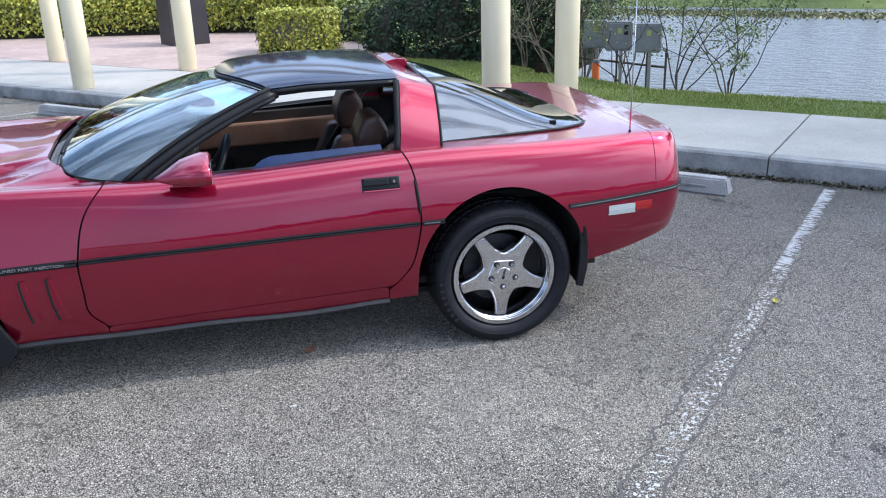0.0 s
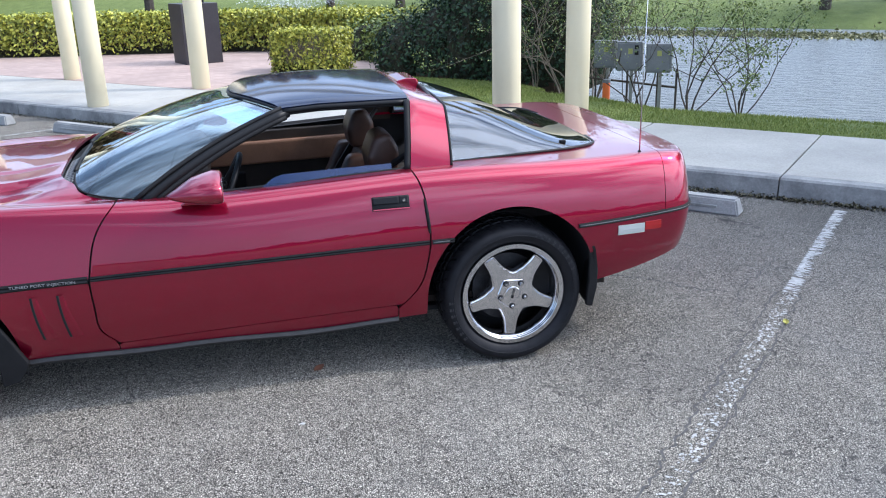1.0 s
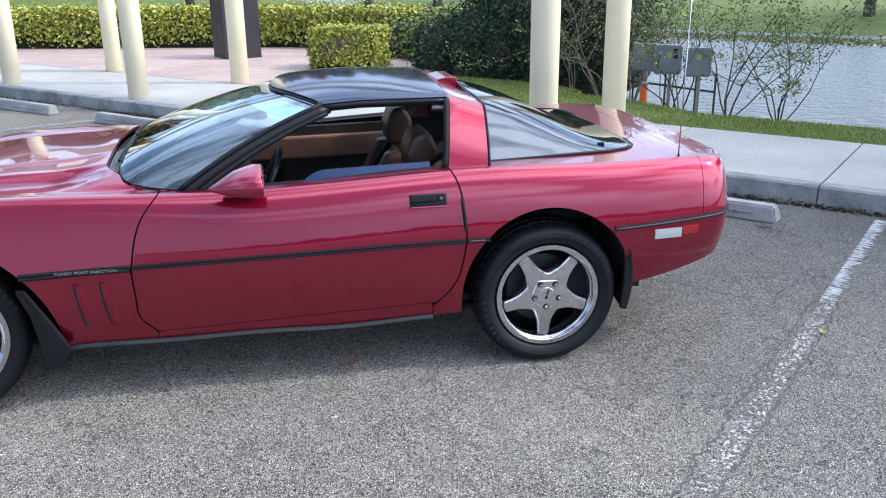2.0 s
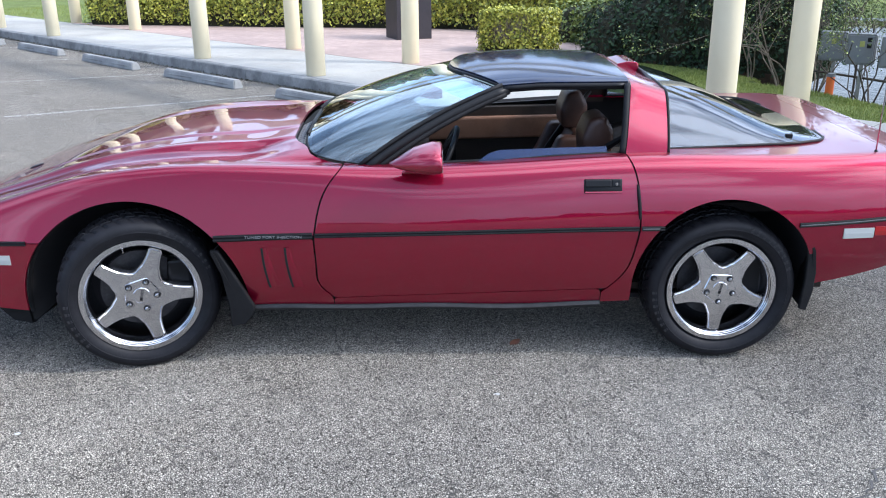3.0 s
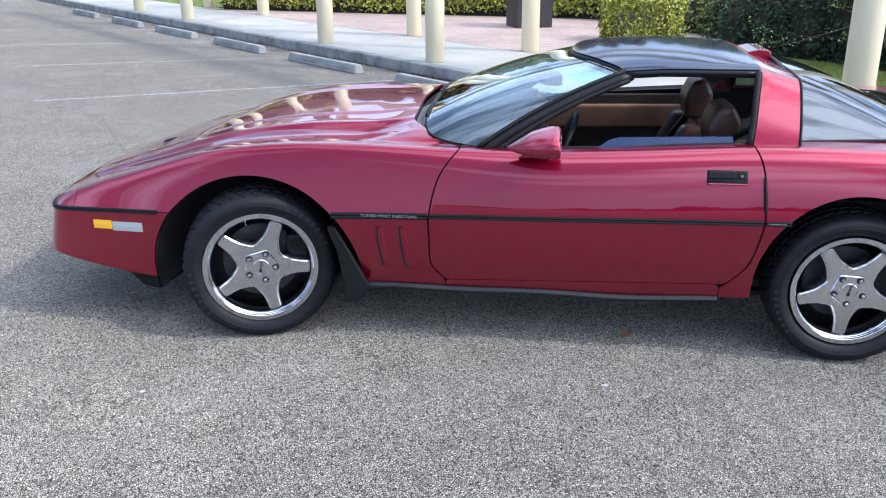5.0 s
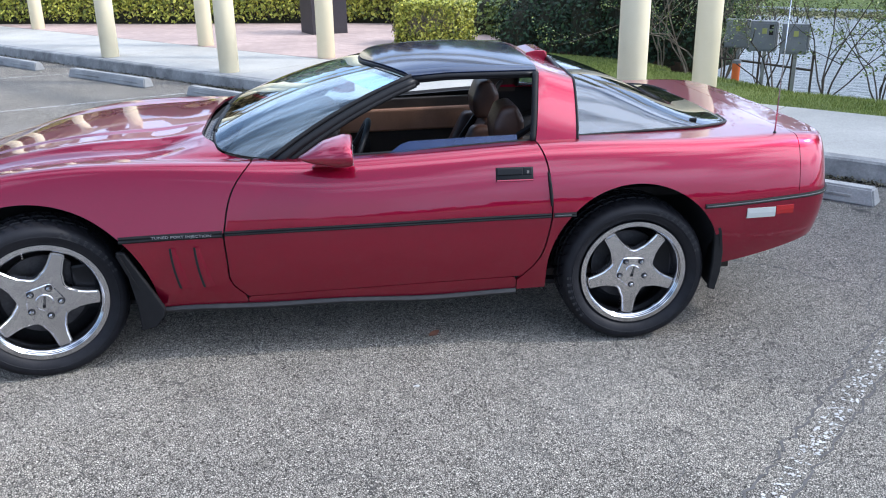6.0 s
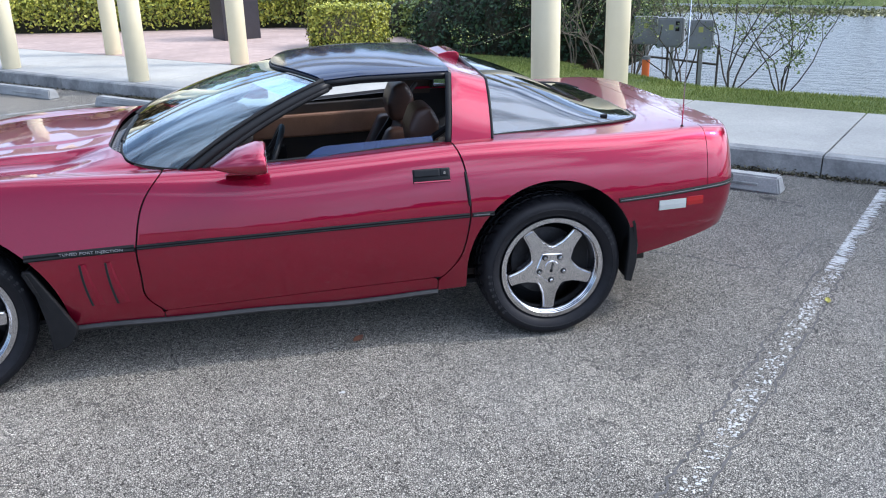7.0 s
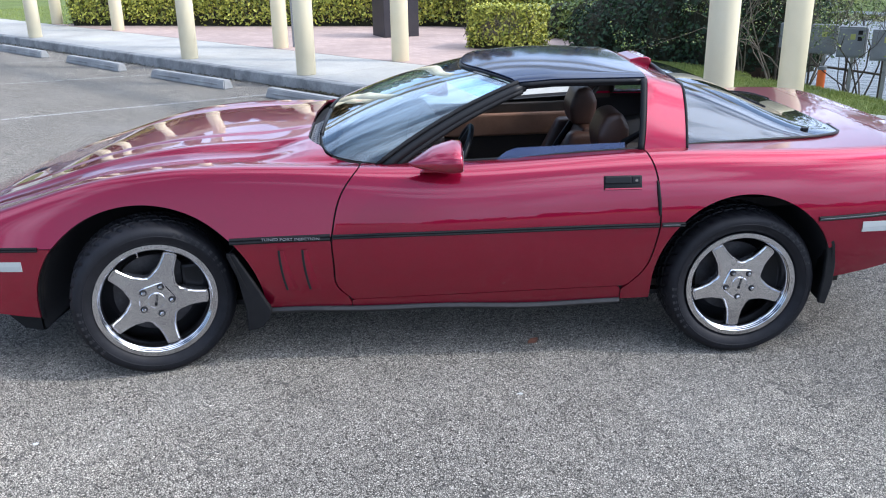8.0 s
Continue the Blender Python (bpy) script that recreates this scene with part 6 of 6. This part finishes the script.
# ---- marks and litter on the asphalt ----
def painted_line(name, a, b, seed, wear, label, wide=0.1, flake=(0.05, 0.3), whole=0.0):
    """A worn stall line: what is left of its paint, in flakes lying across the line."""
    rng = random.Random(seed)
    bm = bmesh.new()
    a, b = kerb_to_world(*a), kerb_to_world(*b)
    along = (b - a).normalized()
    side = Vector((along.y, -along.x, 0))
    length, d = (b - a).length, 0.0
    while d < length:
        run = rng.uniform(0.005, 0.015)
        if rng.random() < wear(d / length):
            for _ in range(rng.randint(1, 3)):
                w0 = rng.uniform(-0.5, 0.3) * wide
                w1 = min(0.5 * wide, w0 + (rng.uniform(0.3, 0.9) if d / length < whole else rng.uniform(*flake)) * wide)
                c = a + along * d
                n = rng.randint(5, 7)
                pts, lift = [], rng.uniform(0.0025, 0.006)
                for k in range(n):
                    th = 2 * math.pi * k / n + rng.uniform(-0.3, 0.3)
                    pts.append(c + side * ((w0 + w1) / 2 + (w1 - w0) / 2 * math.cos(th)) + along * (run * 0.6 * math.sin(th)) + Vector((0, 0, lift)))
                bm.faces.new([bm.verts.new(p) for p in pts])
        d += run * 0.8
    bmesh.ops.recalc_face_normals(bm, faces=bm.faces[:])
    ob = link_mesh(name, bm, LINE_PAINT)
    return tagged(ob, label, "road marking", kind="structure")


painted_line("stall_line", (0.938, 3.17), (0.915, -3.4), 3, lambda t: 0.98 if t < 0.03 else (0.8 if t < 0.3 else 0.62), "worn and broken white stall line on asphalt", 0.09, (0.05, 0.2), 0.27)
for k, (a, b) in enumerate((((-7.33, 2.94), (-8.7, -1.1)), ((-10.21, 2.83), (-11.9, -0.6)), ((-13.0, 2.8), (-14.9, -0.2)), ((-15.8, 2.8), (-18.0, 0.2)))):
    painted_line("stall_line", a, b, 10 + k, lambda t: 0.75, "thin worn white stall line on asphalt", 0.07, (0.12, 0.6))


def crack(pts, seed, wide=0.008):
    rng = random.Random(seed)
    line_pts = []
    for a, b in zip(pts, pts[1:]):
        n = max(3, int(math.dist(a, b) / 0.03))
        for k in range(n):
            t = k / n
            line_pts.append(Vector((a[0] + (b[0] - a[0]) * t + rng.gauss(0, 0.008), a[1] + (b[1] - a[1]) * t + rng.gauss(0, 0.008), 0.0025)))
    bm = bmesh.new()
    prev = None
    for i, p in enumerate(line_pts):
        d = (line_pts[min(i + 1, len(line_pts) - 1)] - line_pts[max(0, i - 1)]).normalized()
        s = Vector((d.y, -d.x, 0)) * wide * rng.uniform(0.15, 0.6)
        now = (bm.verts.new(p - s), bm.verts.new(p + s))
        if prev:
            bm.faces.new((prev[0], prev[1], now[1], now[0]))
        prev = now
    bmesh.ops.recalc_face_normals(bm, faces=bm.faces[:])
    ob = link_mesh("asphalt_crack", bm, CRACK)
    tagged(ob, "dark crack in the asphalt", "crack", kind="structure")


CRACK = mottled("dark_crack_filling", (0.06, 0.058, 0.055), (0.11, 0.105, 0.1), 20, 0.95, 90)


def uv_pt(u, v):
    p = kerb_to_world(u, v)
    return (p.x, p.y)


crack([uv_pt(0.2, 1.95), uv_pt(0.41, 1.93), uv_pt(0.76, 1.97), uv_pt(0.9, 1.95)], 1)
crack([uv_pt(-0.1, 1.22), uv_pt(0.21, 1.27), uv_pt(0.5, 1.24), uv_pt(0.72, 1.3)], 2, 0.012)
crack([uv_pt(0.75, 1.97), uv_pt(0.72, 1.6), uv_pt(0.7, 1.3), uv_pt(0.76, 0.9)], 3)
crack([uv_pt(1.0, 0.9), uv_pt(1.3, 0.8), uv_pt(1.8, 0.85)], 4)
crack([uv_pt(1.1, 2.3), uv_pt(1.6, 2.2), uv_pt(2.2, 2.35)], 5)
for off in (-0.062, 0.06):
    crack([uv_pt(0.925 + off, 1.4), uv_pt(0.922 + off * 1.1, 0.4), uv_pt(0.919 + off, -0.7), uv_pt(0.915 + off, -2.6)], 90 + int(off * 100), 0.012)
crack([uv_pt(-8.6, -0.9), uv_pt(-7.2, -0.8), uv_pt(-5.6, -1.1), uv_pt(-4.6, -1.2)], 6, 0.008)
crack([uv_pt(-11.0, -0.9), uv_pt(-9.6, -0.8), uv_pt(-8.6, -0.9)], 7, 0.008)
for k, (x, y) in enumerate(((-1.9, -0.35), (-1.3, -0.75), (-0.7, -0.5), (0.0, -0.6), (0.35, -0.3), (-2.3, -0.6), (-1.6, 0.15), (0.8, 0.3), (-0.2, -1.1), (0.9, -0.6))):
    rng2 = random.Random(40 + k)
    pts, p = [(x, y)], Vector((x, y))
    head = rng2.uniform(-0.7, 0.7)
    for _ in range(4):
        head += rng2.gauss(0, 0.5)
        p = p + Vector((math.cos(head), math.sin(head))) * rng2.uniform(0.06, 0.14)
        pts.append((p.x, p.y))
    crack(pts, 60 + k, 0.0035)


def fallen_leaf(x, y, size, turn, color, label):
    bm = bmesh.new()
    rows = []
    for k in range(7):
        t = k / 6
        w = size * 0.42 * math.sin(math.pi * min(1, t * 0.96 + 0.02)) ** 0.8
        z = 0.004 + 0.012 * t * t
        rows.append([bm.verts.new((size * (t - 0.5), -w, z + 0.006)), bm.verts.new((size * (t - 0.5), 0, z)), bm.verts.new((size * (t - 0.5), w, z + 0.008))])
    for a, b in zip(rows, rows[1:]):
        for j in range(2):
            bm.faces.new((a[j], b[j], b[j + 1], a[j + 1]))
    ob = link_mesh("fallen_leaf", bm, color)
    ob.matrix_world = Matrix.Translation((x, y, 0.0)) @ Matrix.Rotation(turn, 4, "Z")
    solidify(ob, 0.0006)
    return tagged(ob, label, "leaf", "fallen leaves")


DRY = mottled("dry_brown_leaf", (0.14, 0.06, 0.035), (0.24, 0.1, 0.055), 60, 0.7, 200)
YELLOWED = mottled("yellowed_leaf", (0.3, 0.28, 0.05), (0.4, 0.37, 0.08), 60, 0.6, 200)
fallen_leaf(-0.843, 0.124, 0.05, 0.4, DRY, "dry reddish brown fallen leaf on asphalt")
fallen_leaf(1.39, -0.01, 0.034, 1.1, YELLOWED, "yellowed fallen leaf beside the stall line")
rng3 = random.Random(9)
for _ in range(9):
    u, v = rng3.uniform(-6, 2.5), rng3.uniform(-2.6, 3.0)
    p = kerb_to_world(u, v)
    if -3.8 < p.x < 1.3 and -0.5 < p.y < 1.8:
        continue
    fallen_leaf(p.x, p.y, rng3.uniform(0.018, 0.035), rng3.uniform(0, 6), DRY, "small dry fallen leaf on asphalt")


def spill(x, y, r, seed):
    rng = random.Random(seed)
    pts = [(x + r * rng.uniform(0.6, 1.2) * math.cos(a) * 1.5, y + r * rng.uniform(0.6, 1.2) * math.sin(a)) for a in np.linspace(0, 6.28, 12)[:-1]]
    ob = link_mesh("dried_splash", prism_bm(pts, 0.001, 0.003), LINE_PAINT)
    tagged(ob, "small dried white splash on asphalt", "stain", kind="structure")


spill(-2.747, -0.597, 0.008, 1)
spill(-0.95, -0.33, 0.008, 3)
spill(0.62, 0.95, 0.014, 4)


def kerb_weeds():
    rng = np.random.default_rng(15)
    n = 3500
    u = np.concatenate([rng.uniform(-20, 3, n // 2), rng.normal(-6.8, 0.5, n // 4), rng.normal(0.6, 0.7, n // 4)])
    u = u[: len(u)]
    v = 3.31 - np.abs(rng.normal(0, 0.03, len(u)))
    cs = np.stack([Q * (u + v), Q * (v - u), 0.004 + np.abs(rng.normal(0, 0.012, len(u)))], 1)
    ob = leaf_mesh("kerb_litter", cs, np.tile([0, 0, 1.0], (len(u), 1)), 0.014, leafy("dark_litter", (0.02, 0.016, 0.01), (0.05, 0.045, 0.02), (0.09, 0.08, 0.04)), None, 15, 0.8)
    tagged(ob, "dark leaf litter and weeds along the kerb", "litter", kind="stuff")


kerb_weeds()
